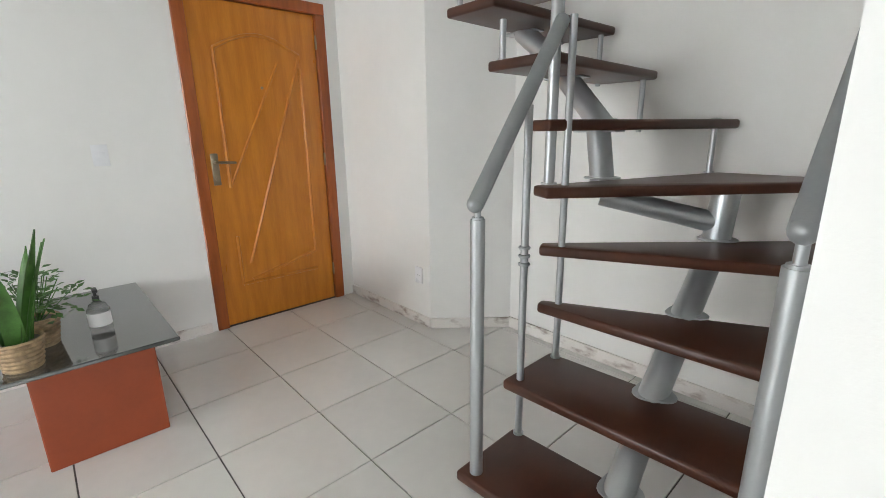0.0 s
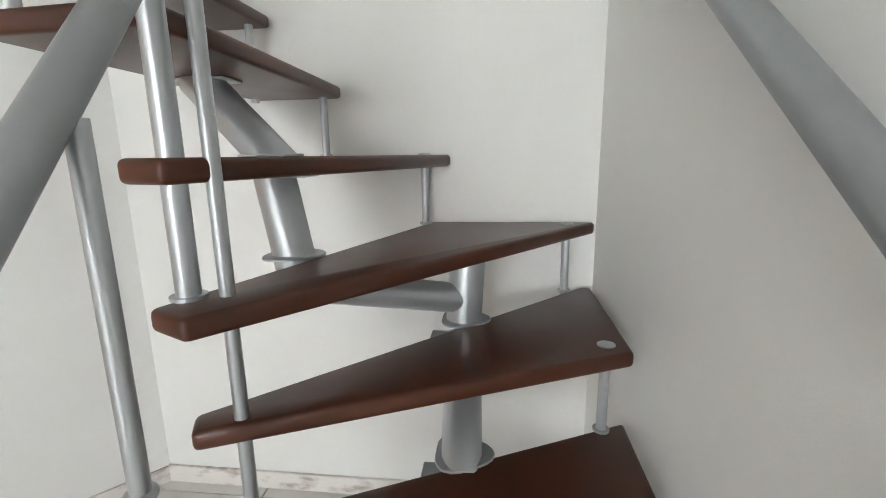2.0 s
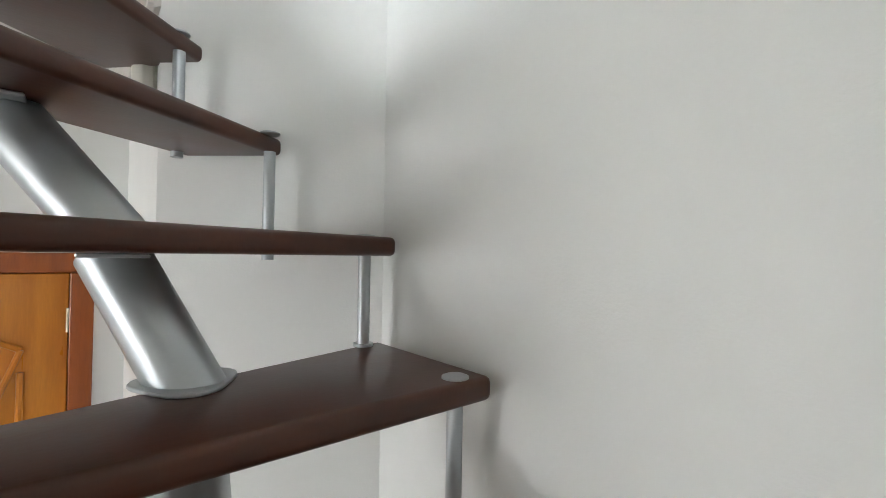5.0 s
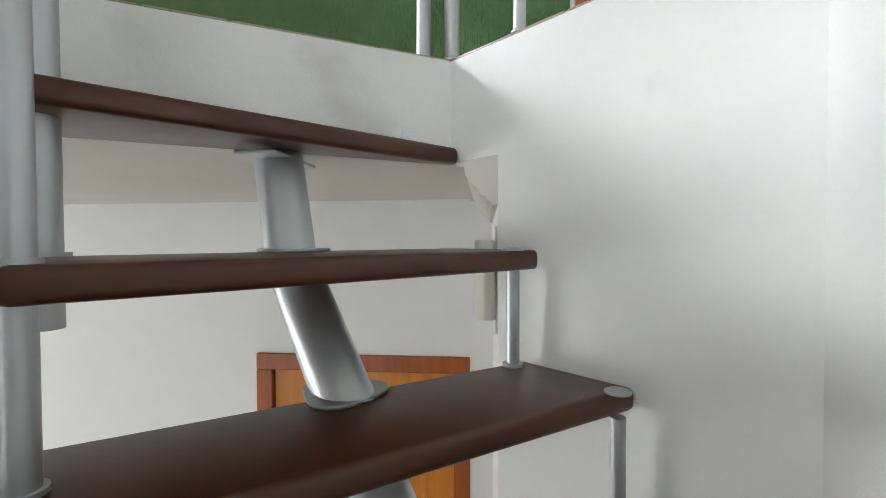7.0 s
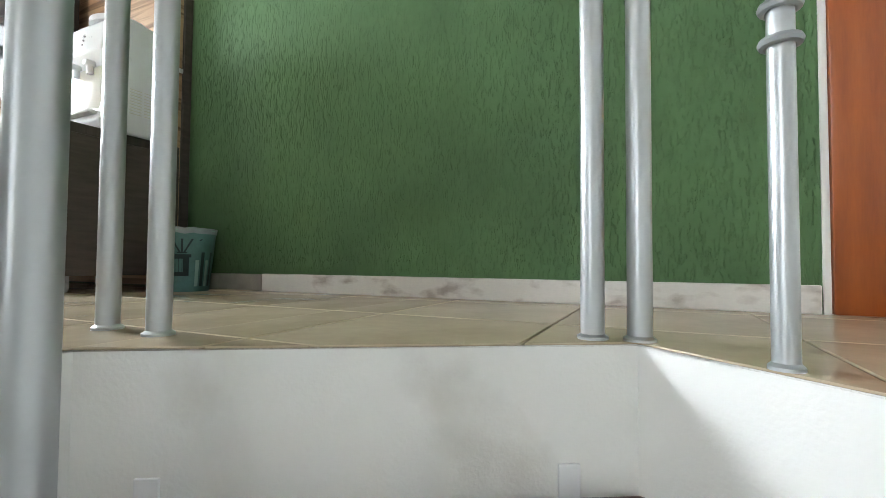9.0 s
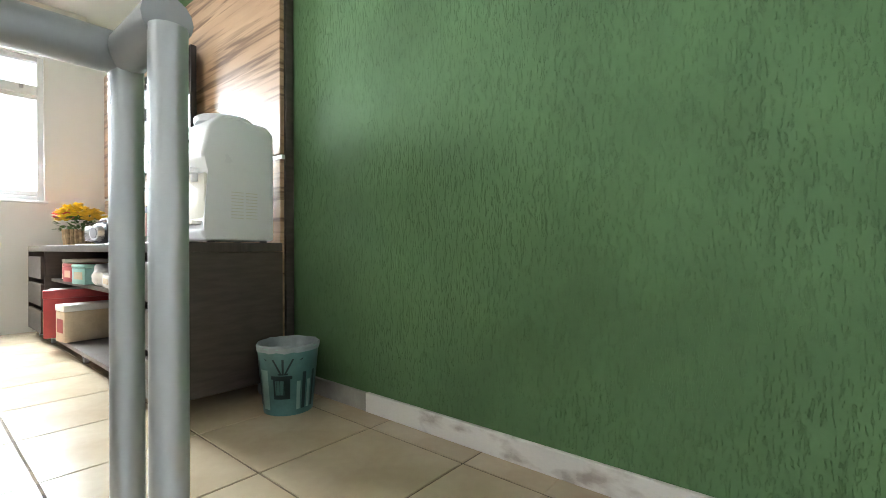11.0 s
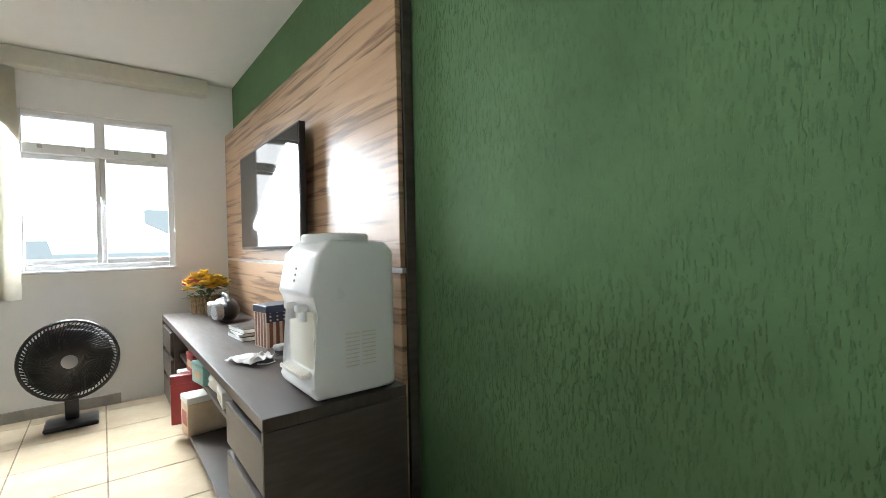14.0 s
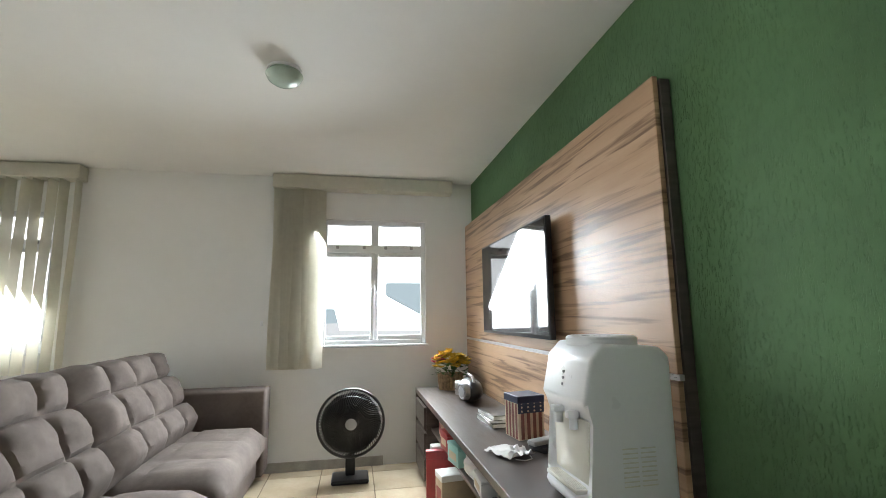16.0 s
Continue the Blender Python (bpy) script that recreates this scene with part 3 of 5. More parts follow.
handrail([(0.938, -1.335, 1.095), (0.872, -0.862, 1.63)], 0.024)
handrail([(1.643, -1.31, 1.125), (1.63, -0.795, 1.55), (1.61, -0.13, 1.99), (1.54, -0.065, 2.065), (1.2, -0.062, 2.21), (0.9, -0.062, 2.34)], 0.024)
for c in ((0.938, -1.337, 1.093), (1.643, -1.312, 1.123)):
    bm = B()
    ball(bm, c, 0.0242)
    part("rail_end_cap", bm, M_STEEL_DK, stair, "rounded steel end cap of the handrail")
for x, z in ((1.2, 2.13),):
    bm = B()
    ball(bm, (x, -0.02, z), 0.016)
    rod(bm, (x, -0.022, z), (x + 0.05, -0.06, z + 0.09), 0.008, n=10)
    rod(bm, (x, 0.0, z), (x, -0.012, z), 0.019)
    part("rail_bracket", bm, M_STEEL, stair, "wall bracket with a round knob")
bm = B()
ball(bm, (1.66, -0.5, 1.65), 0.018)
rod(bm, (1.66, -0.5, 1.65), (1.625, -0.49, 1.74), 0.008, n=10)
rod(bm, (1.682, -0.5, 1.65), (1.67, -0.5, 1.65), 0.022)
part("rail_bracket", bm, M_STEEL, stair, "wall bracket with a round knob")
# long balusters that pass the inner ends of the lower treads
for x, y, z0, z1, r in ((0.911, -1.075, R, 1.36, 0.0125), (0.906, -0.85, 2 * R, 1.64, 0.0125), (0.852, -0.868, 5 * R, 2.3, 0.019), (0.60, -0.835, 7 * R, 9 * R - 0.3, 0.0125), (0.375, -0.835, 8 * R, 9 * R - TH, 0.0125)):
    bm = B()
    rod(bm, (x, y, z0), (x, y, z1), r, n=14)
    rod(bm, (x, y, z0), (x, y, z0 + 0.006), r * 1.5, n=14)
    part("baluster", bm, M_STEEL, stair)
for dz in (-0.028, 0, 0.028):
    bm = B()
    ring(bm, (0.911, -1.075, 0.89 + dz), 0.014, 0.006)
    part("baluster_ring", bm, M_STEEL, stair)
# tall posts of the upper treads
for x, y, z0, z1, r in ((0.042, -1.03, 12 * R - 0.1, F2 + 0.6, 0.0255), (0.222, -0.858, 12 * R - 0.3, F2 + 0.33, 0.016), (0.33, -0.85, 10 * R - 0.25, F2 + 0.05, 0.016)):
    bm = B()
    rod(bm, (x, y, z0), (x, y, z1), r, n=18)
    for kk in (11, 12, 13):
        if z0 < kk * R < z1 and not (r < 0.02 and kk == 13):
            rod(bm, (x, y, kk * R), (x, y, kk * R + 0.006), r * 1.35, n=18)
    part("tall_post", bm, M_STEEL, stair)
handrail([(0.852, -0.868, 2.31), (0.36, -0.862, 3.05), (0.222, -0.858, 3.42), (0.042, -1.03, F2 + 0.61)], 0.022)
# angle plates that hold the top tread to the slab
for px, py in ((-0.108, -1.082), (-0.394, -0.592)):
    bm = B()
    box(bm, -0.016, -0.003, 0, 0.016, 0.002, 0.05, 0.001, 1)
    rod(bm, (0, 0.002, 0.028), (0, 0.01, 0.028), 0.007, n=10)
    bmesh.ops.transform(bm, matrix=pose(px, py, 13 * R, 0, 0, 180 - 61.6), verts=bm.verts)
    part("angle_plate", bm, M_PLASTIC, stair, "white-painted fixing plate")

# ---- landing railing ----
railing = thing("landing_railing", -0.4, -0.5, F2, "silver steel post railing around the stair opening", "railing")
POSTS = [(-0.175, -1.305, 0), (-0.174, -1.17, 0), (-0.452, -0.566, 0), (-0.462, -0.5, 0), (-0.333, -0.352, 1), (-0.08, -0.08, 0)]
for x, y, rings in POSTS:
    bm = B()
    pr = 0.0135 if rings else 0.0178
    rod(bm, (x, y, F2), (x, y, F2 + 0.80), pr, n=20)
    lathe(bm, [(pr * 1.3, 0), (pr * 1.3, 0.004), (pr, 0.008)], 20, (x, y, F2))
    part("post", bm, M_STEEL, railing)
    if rings:
        for dz in (0.36, 0.40):
            bm = B()
            ring(bm, (x, y, F2 + dz), 0.016, 0.006)
            part("post_ring", bm, M_STEEL_DK, railing)
for pts in ([(-0.452, -0.566, 0.81), (-0.462, -0.5, 0.81), (-0.08, -0.08, 0.81)], [(-0.174, -1.17, 0.81), (-0.175, -1.305, 0.81), (1.6, -1.305, 0.81)]):
    bm = B()
    tube_path(bm, [(x, y, F2 + z) for x, y, z in pts], 0.024, 16)
    part("top_rail", bm, M_STEEL_DK, railing)
for i in range(9):
    x = 0.05 + 0.19 * i
    bm = B()
    rod(bm, (x, -1.305, F2), (x, -1.305, F2 + 0.80), 0.0178 if i % 3 == 2 else 0.012, n=14)
    part("post", bm, M_STEEL, railing)

# ---- upper room: panel, cabinet and what stands on it ----
ORIGIN = Matrix.Translation((-0.15, 0, 0))
PX = -0.852   # face of the wall panel
panel = thing("tv_wall_panel", GX + 0.15, -3.65, F2, "pale streaked wood panel mounted on the green wall", "wall panel")
bm = B()
box(bm, PX - 0.02, WS + 0.004, 4.055, PX, -2.378, 5.004, 0.002, 1)
part("upper_board", bm, M_ZEBRA, panel)
bm = B()
box(bm, PX - 0.02, WS + 0.004, F2 + 0.01, PX, -2.378, 4.035, 0.002, 1)
part("lower_board", bm, M_ZEBRA, panel)
bm = B()
box(bm, PX - 0.022, WS + 0.004, 4.036, PX - 0.006, -2.376, 4.054)
part("joint_strip", bm, M_ALU, panel, "thin aluminium strip in the joint")
bm = B()
box(bm, GX + 0.152, WS + 0.01, F2 + 0.005, PX - 0.023, -2.372, 4.995, 0.002, 1)
part("back_frame", bm, M_CAB, panel, "dark brown edge frame")

tv = thing("television", PX, -3.75, 4.4, "flat black television on the wood panel with glossy screen", "television")
TX = -0.782
bm = B()
box(bm, TX - 0.03, -4.17, 4.12, TX, -3.098, 4.7, 0.004, 2)
part("casing", bm, M_BLACK, tv)
bm = B()
box(bm, TX, -4.158, 4.138, TX + 0.0015, -3.11, 4.688)
part("screen", bm, M_SCREEN, tv, "reflective dark screen", False)
bm = B()
box(bm, PX, -3.75, 4.28, TX - 0.03, -3.45, 4.55)
part("wall_mount", bm, M_BLACK, tv)

# cabinet
CF, CK, CN, CS, CT = -0.387, -0.83, -2.322, -4.75, 3.684
cab = thing("tv_cabinet", (CF + CK) / 2, (CN + CS) / 2, F2, "low dark wood-grain cabinet with drawers at both ends and open shelves", "cabinet")
bm = B()
box(bm, CK, CS, CT - 0.035, CF, CN, CT, 0.002, 1)
part("top", bm, M_CABTOP, cab)
ZB = F2 + 0.06
DW = 0.44
for a, b in ((CN - 0.018, CN), (CN - DW, CN - DW + 0.018), (CS + DW - 0.018, CS + DW), (CS, CS + 0.018)):
    bm = B()
    box(bm, CK, a, ZB, CF - 0.02 if abs(a - CN) > 0.1 and abs(b - CS) > 0.1 else CF - 0.001, b, CT - 0.036, 0.001, 1)
    part("side_panel", bm, M_CAB, cab)
bm = B()
box(bm, CK, CS + 0.019, ZB, CF - 0.022, CN - 0.019, ZB + 0.02)
part("bottom", bm, M_CAB, cab)
bm = B()
box(bm, CK, CS + 0.019, ZB + 0.021, CK + 0.012, CN - 0.019, CT - 0.037)
part("back", bm, M_CAB, cab)
bm = B()
box(bm, CK + 0.013, CS + DW + 0.001, ZB + 0.325, CF - 0.05, CN - DW - 0.001, ZB + 0.343)
part("shelf", bm, M_CAB, cab)
for y0 in (CN - DW + 0.002, CS + 0.004):
    h = (CT - 0.04 - ZB) / 3
    for i in range(3):
        z = ZB + i * h
        bm = B()
        box(bm, CF - 0.019, y0, z + 0.003, CF, y0 + DW - 0.006, z + h - 0.028, 0.0015, 1)
        dr = part("drawer", bm, M_CAB, cab)
        bm = B()
        box(bm, CF - 0.016, y0, z + h - 0.027, CF + 0.004, y0 + DW - 0.006, z + h - 0.004, 0.002, 1)
        box(bm, CF + 0.002, y0, z + h - 0.027, CF + 0.012, y0 + DW - 0.006, z + h - 0.022, 0.001, 1)
        part("handle", bm, M_ALU, dr, "aluminium strip handle")
for x in (CF - 0.06, CK + 0.06):
    for y in (CN - 0.05, CN - DW, (CN + CS) / 2, CS + DW, CS + 0.05):
        bm = B()
        rod(bm, (x - 0.01, y, F2 + 0.022), (x + 0.01, y, F2 + 0.022), 0.022, n=16)
        box(bm, x - 0.014, y - 0.012, F2 + 0.03, x + 0.014, y + 0.012, ZB)
        part("caster", bm, M_GREYPL, cab)


def dispenser():
    d = thing("water_dispenser", -0.67, -2.47, CT, "white plastic countertop water dispenser on the dark cabinet", "water dispenser")
    y0, y1, xb, xf, h = -2.61, -2.335, -0.8, -0.54, 0.462
    # side profile extruded across its width
    prof = [(xb, 0.0), (xf, 0.0), (xf + 0.02, 0.035), (xf - 0.005, 0.07), (xf - 0.02, 0.25), (xf + 0.018, 0.30), (xf - 0.01, 0.42), (xf - 0.05, h), (xb + 0.03, h - 0.01), (xb, h - 0.04)]
    bm = B()
    a = [bm.verts.new((x, y0, CT + z + 0.006)) for x, z in prof]
    b = [bm.verts.new((x, y1, CT + z + 0.006)) for x, z in prof]
    n = len(prof)
    bm.faces.new(a)
    bm.faces.new(b[::-1])
    for i in range(n):
        bm.faces.new((a[i], b[i], b[(i + 1) % n], a[(i + 1) % n]))
    bmesh.ops.bevel(bm, geom=bm.edges[:], offset=0.012, segments=3, affect="EDGES", profile=0.5)
    body = part("body", bm, M_PLASTIC, d)
    bm = B()
    lathe(bm, [(0.105, 0), (0.105, 0.022), (0.098, 0.028), (0.06, 0.03)], 32, (-0.665, -2.472, CT + h - 0.004))
    part("bottle_collar", bm, M_PLASTIC, d)
    bm = B()
    box(bm, xf - 0.022, y0 + 0.035, CT + 0.075, xf - 0.006, y1 - 0.035, CT + 0.255, 0.006)
    part("tap_recess", bm, M_IVORY, d, "pale recessed tap bay")
    for y in (y0 + 0.09, y1 - 0.09):
        bm = B()
        rod(bm, (xf + 0.004, y, CT + 0.225), (xf + 0.004, y, CT + 0.265), 0.012, n=12)
        box(bm, xf - 0.01, y - 0.014, CT + 0.255, xf + 0.024, y + 0.014, CT + 0.275, 0.004)
        part("tap", bm, M_PLASTIC, d)
    bm = B()
    box(bm, xf - 0.01, y0 + 0.04, CT + 0.066, xf + 0.03, y1 - 0.04, CT + 0.078, 0.003)
    for i in range(6):
        box(bm, xf - 0.005 + i * 0.006, y0 + 0.05, CT + 0.078, xf - 0.002 + i * 0.006, y1 - 0.05, CT + 0.081)
    part("drip_tray", bm, M_IVORY, d, "pale slatted drip tray")
    for j in range(2):
        for i in range(9):
            bm = B()
            yy = y1 + 0.0005
            x = xb + 0.07 + j * 0.055
            box(bm, x, yy - 0.002, CT + 0.09 + i * 0.012, x + 0.045, yy + 0.0015, CT + 0.093 + i * 0.012)
            part("vent_slot", bm, M_IVORY, d)
    bm = B()
    for i in range(3):
        rod(bm, (xf + 0.004 - i * 0.003, (y0 + y1) / 2, CT + 0.345 + i * 0.018), (xf + 0.012 - i * 0.003, (y0 + y1) / 2, CT + 0.345 + i * 0.018), 0.004, n=10)
    part("indicator_lights", bm, M_GREYPL, d)
    for x in (xb + 0.03, xf - 0.03):
        for y in (y0 + 0.03, y1 - 0.03):
            bm = B()
            rod(bm, (x, y, CT), (x, y, CT + 0.008), 0.014, n=12)
            part("foot", bm, M_BLACK, d)


dispenser()


def flower_basket():
    x, y = -0.64, -4.62
    d = thing("flower_basket", x, y, CT, "yellow and pink artificial flowers in a small wooden basket", "flower basket")
    bm = B()
    lathe(bm, [(0.075, 0.0), (0.085, 0.1), (0.08, 0.1), (0.07, 0.01)], 22, (x, y, CT))
    part("basket", bm, M_WICKER, d)
    for i in range(22):
        a = 2 * math.pi * i / 22
        bm = B()
        rod(bm, (x + 0.08 * math.cos(a), y + 0.08 * math.sin(a), CT), (x + 0.09 * math.cos(a), y + 0.09 * math.sin(a), CT + 0.115), 0.011, n=6)
        part("stave", bm, M_WICKER, d)
    rnd = random.Random(4)
    bm = B()
    for i in range(150):
        a, r, z = rnd.uniform(0, 6.28), rnd.uniform(0, 0.12), rnd.uniform(0.1, 0.2)
        p = Vector((x + r * math.cos(a), y + r * math.sin(a), CT + z))
        dv = Vector((math.cos(a), math.sin(a), rnd.uniform(-0.3, 0.8))).normalized() * 0.045
        s = dv.cross(Vector((0, 0, 1))).normalized() * 0.014
        v = [bm.verts.new(q) for q in (p, p + dv * 0.5 + s, p + dv, p + dv * 0.5 - s + Vector((0, 0, 0.006)))]
        bm.faces.new(v)
    tagged(part("foliage", bm, M_LEAF, d), kind="stuff")
    for k in range(95):
        a, r = rnd.uniform(0, 6.28), 0.14 * math.sqrt(rnd.uniform(0, 1))
        c = Vector((x + r * math.cos(a), y + r * math.sin(a), CT + 0.265 - r * r * 4 + rnd.uniform(-0.03, 0.02)))
        pink = c.y < y - 0.02 and c.x > x + 0.02
        bm = B()
        for j in range(7):
            b = 2 * math.pi * j / 7
            e = Vector((math.cos(b), math.sin(b), 0.35 + 0.3 * rnd.random())) * 0.036
            s = Vector((-math.sin(b), math.cos(b), 0)) * 0.016
            bm.faces.new([bm.verts.new(q) for q in (c, c + e * 0.6 + s, c + e, c + e * 0.6 - s)])
        part("flower", bm, M_PINK if pink else M_YELLOW, d)


flower_basket()


def radio():
    x, y = -0.66, -4.1
    d = thing("portable_radio", x, y, CT, "small dark grey rounded portable radio with a silver speaker", "radio")
    bm = B()
    ball(bm, (x, y, CT + 0.075), 0.1, 24, (0.75, 1.5, 0.75))
    part("body", bm, M_BLACK, d)
    for s in (-1, 1):
        bm = B()
        rod(bm, (x + 0.045, y + s * 0.085, CT + 0.075), (x + 0.078, y + s * 0.095, CT + 0.075), 0.05, 0.045, n=24)
        part("speaker", bm, M_ALU, d, "silver round speaker")
        bm = B()
        rod(bm, (x + 0.07, y + s * 0.093, CT + 0.075), (x + 0.081, y + s * 0.096, CT + 0.075), 0.032, n=20)
        part("speaker_cone", bm, M_GREYPL, d)
    bm = B()
    tube_path(bm, [(x, y - 0.1, CT + 0.13), (x, y - 0.06, CT + 0.165), (x, y + 0.06, CT + 0.165), (x, y + 0.1, CT + 0.13)], 0.008, 10)
    part("handle", bm, M_GREYPL, d)


radio()


def books():
    z = CT
    for i, (w, l, h, m, rz) in enumerate(((0.17, 0.24, 0.022, M_BLACK, 4), (0.165, 0.22, 0.012, M_PAPER, -3), (0.16, 0.22, 0.022, M_BLACK, 6))):
        d = thing("book", -0.66, -3.5, z, ("black bound book lying on the cabinet", "thin white booklet between two black books", "black bound book on top of a small stack")[i], "book", "stack of books", rz=rz)
        bm = B()
        box(bm, -w / 2, -l / 2, 0, w / 2, l / 2, 0.002, 0.0008, 1)
        box(bm, -w / 2, -l / 2, h - 0.002, w / 2, l / 2, h, 0.0008, 1)
        box(bm, -w / 2, -l / 2, 0.002, -w / 2 + 0.003, l / 2, h - 0.002)
        sub("cover", bm, m, d)
        bm = B()
        box(bm, -w / 2 + 0.0035, -l / 2 + 0.004, 0.0022, w / 2 - 0.004, l / 2 - 0.004, h - 0.0022)
        sub("pages", bm, M_PAPER, d)
        z += h + 0.0005


books()


def gift_box():
    x, y, w, h = -0.69, -3.22, 0.13, 0.185
    d = thing("decorated_box", x, y, CT, "tall cardboard box with dark starred lid and striped sides", "box", rz=8)
    bm = B()
    box(bm, -w / 2, -w / 2, 0, w / 2, w / 2, h, 0.002, 1)
    sub("body", bm, M_CREAM, d)
    for i in range(4):
        bm = B()
        u = -w / 2 + 0.012 + i * 0.03
        box(bm, u, w / 2, 0.004, u + 0.016, w / 2 + 0.0012, h * 0.62)
        sub("stripe", bm, M_BROWNPR, d)
        bm = B()
        box(bm, w / 2, u, 0.004, w / 2 + 0.0012, u + 0.016, h - 0.03)
        sub("stripe", bm, M_BROWNPR, d)
    bm = B()
    box(bm, -w / 2 - 0.001, w / 2, h * 0.62, w / 2 + 0.001, w / 2 + 0.0014, h - 0.02)
    sub("blue_field", bm, M_NAVY, d)
    for i in range(4):
        for j in range(3):
            bm = B()
            rod(bm, (-0.048 + i * 0.032, w / 2 + 0.001, h * 0.67 + j * 0.017), (-0.048 + i * 0.032, w / 2 + 0.0024, h * 0.67 + j * 0.017), 0.005, n=5)
            sub("star", bm, M_CREAM, d)
    bm = B()
    box(bm, -w / 2 - 0.004, -w / 2 - 0.004, h - 0.028, w / 2 + 0.004, w / 2 + 0.004, h + 0.004, 0.002, 1)
    sub("lid", bm, M_NAVY, d, "dark blue lid")


gift_box()


def small_top_things():
    d = thing("telephone", -0.70, -3.0, CT, "dark grey cordless telephone lying on its base", "telephone", rz=20)
    bm = B()
    box(bm, -0.06, -0.05, 0, 0.06, 0.05, 0.025, 0.01)
    sub("base", bm, M_BLACK, d)
    bm = B()
    box(bm, -0.09, -0.024, 0.026, 0.09, 0.024, 0.05, 0.011)
    h = sub("handset", bm, M_GREYPL, d)
    d = thing("face_mask", -0.53, -2.98, CT, "crumpled white cloth mask on the cabinet top", "mask", rz=25)
    bm = B()
    bmesh.ops.create_grid(bm, x_segments=16, y_segments=14, size=0.5)
    for v in bm.verts:
        u, w = v.co.x, v.co.y
        v.co = Vector((u * 0.13, w * 0.16, 0.006 + 0.02 * (0.25 - u * u) + 0.012 * noise.noise(Vector((u * 5, w * 5, 1))) ** 2 * 4 + 0.004 * abs(math.sin(w * 16))))
    bmesh.ops.solidify(bm, geom=bm.faces[:], thickness=0.002)
    sub("cloth", bm, M_PAPER, d)
    for s in (-1, 1):
        bm = B()
        tube_path(bm, [(-0.04, s * 0.075, 0.005), (-0.02, s * 0.105, 0.004), (0.02, s * 0.105, 0.004), (0.04, s * 0.075, 0.005)], 0.002, 6)
        sub("ear_loop", bm, M_PAPER, d)


small_top_things()


def shelf_things():
    items = [("storage_box", -0.55, -4.05, 0.344, 0.2, 0.16, 0.12, M_CREAM, "cream cardboard box on the cabinet shelf", "box"),
             ("storage_box", -0.5, -3.8, 0.344, 0.16, 0.14, 0.1, M_REDPL, "small red carton on the cabinet shelf", "box"),
             ("plastic_container", -0.5, -3.55, 0.344, 0.17, 0.15, 0.1, M_AQUA, "aqua plastic container on the cabinet shelf", "container"),
             ("storage_box", -0.52, -3.15, 0.344, 0.16, 0.16, 0.07, M_PAPER, "white carton on the cabinet shelf", "box"),
             ("storage_box", -0.55, -4.1, 0.021, 0.3, 0.07, 0.27, M_CREAM, "large printed carton in the cabinet", "box"),
             ("storage_box", -0.5, -3.98, 0.021, 0.3, 0.05, 0.27, M_REDPL, "red packaging box in the cabinet", "box"),
             ("storage_box", -0.52, -3.82, 0.021, 0.26, 0.13, 0.2, M_CREAM, "cream carton in the cabinet", "box")]
    for i, (nm, x, y, z, w, l, h, m, lab, cat) in enumerate(items):
        d = thing(nm, x, y, ZB + z, lab, cat, "things in the cabinet", rz=(-6, 5, 9, -4, 3, -8, 6)[i])
        bm = B()
        box(bm, -w / 2, -l / 2, 0, w / 2, l / 2, h * 0.82, 0.004)
        sub("body", bm, m, d)
        bm = B()
        box(bm, -w / 2 - 0.002, -l / 2 - 0.002, h * 0.82 + 0.0005, w / 2 + 0.002, l / 2 + 0.002, h, 0.005)
        sub("lid", bm, M_PAPER if m is M_CREAM else m, d)
        bm = B()
        box(bm, w / 2, -l * 0.32, h * 0.25, w / 2 + 0.001, l * 0.32, h * 0.62)
        sub("print", bm, M_REDPL if m is M_CREAM else M_CREAM, d)
    d = thing("plastic_bag", -0.5, -3.36, ZB + 0.344, "crumpled white plastic bag on the cabinet shelf", "bag")
    bm = B()
    bmesh.ops.create_icosphere(bm, subdivisions=4, radius=0.075)
    for v in bm.verts:
        v.co *= 1 + 0.35 * noise.noise(v.co * 22)
        v.co.z = max(v.co.z * 0.8 + 0.045, 0.0)
    sub("bag", bm, M_PLASTIC, d)


shelf_things()


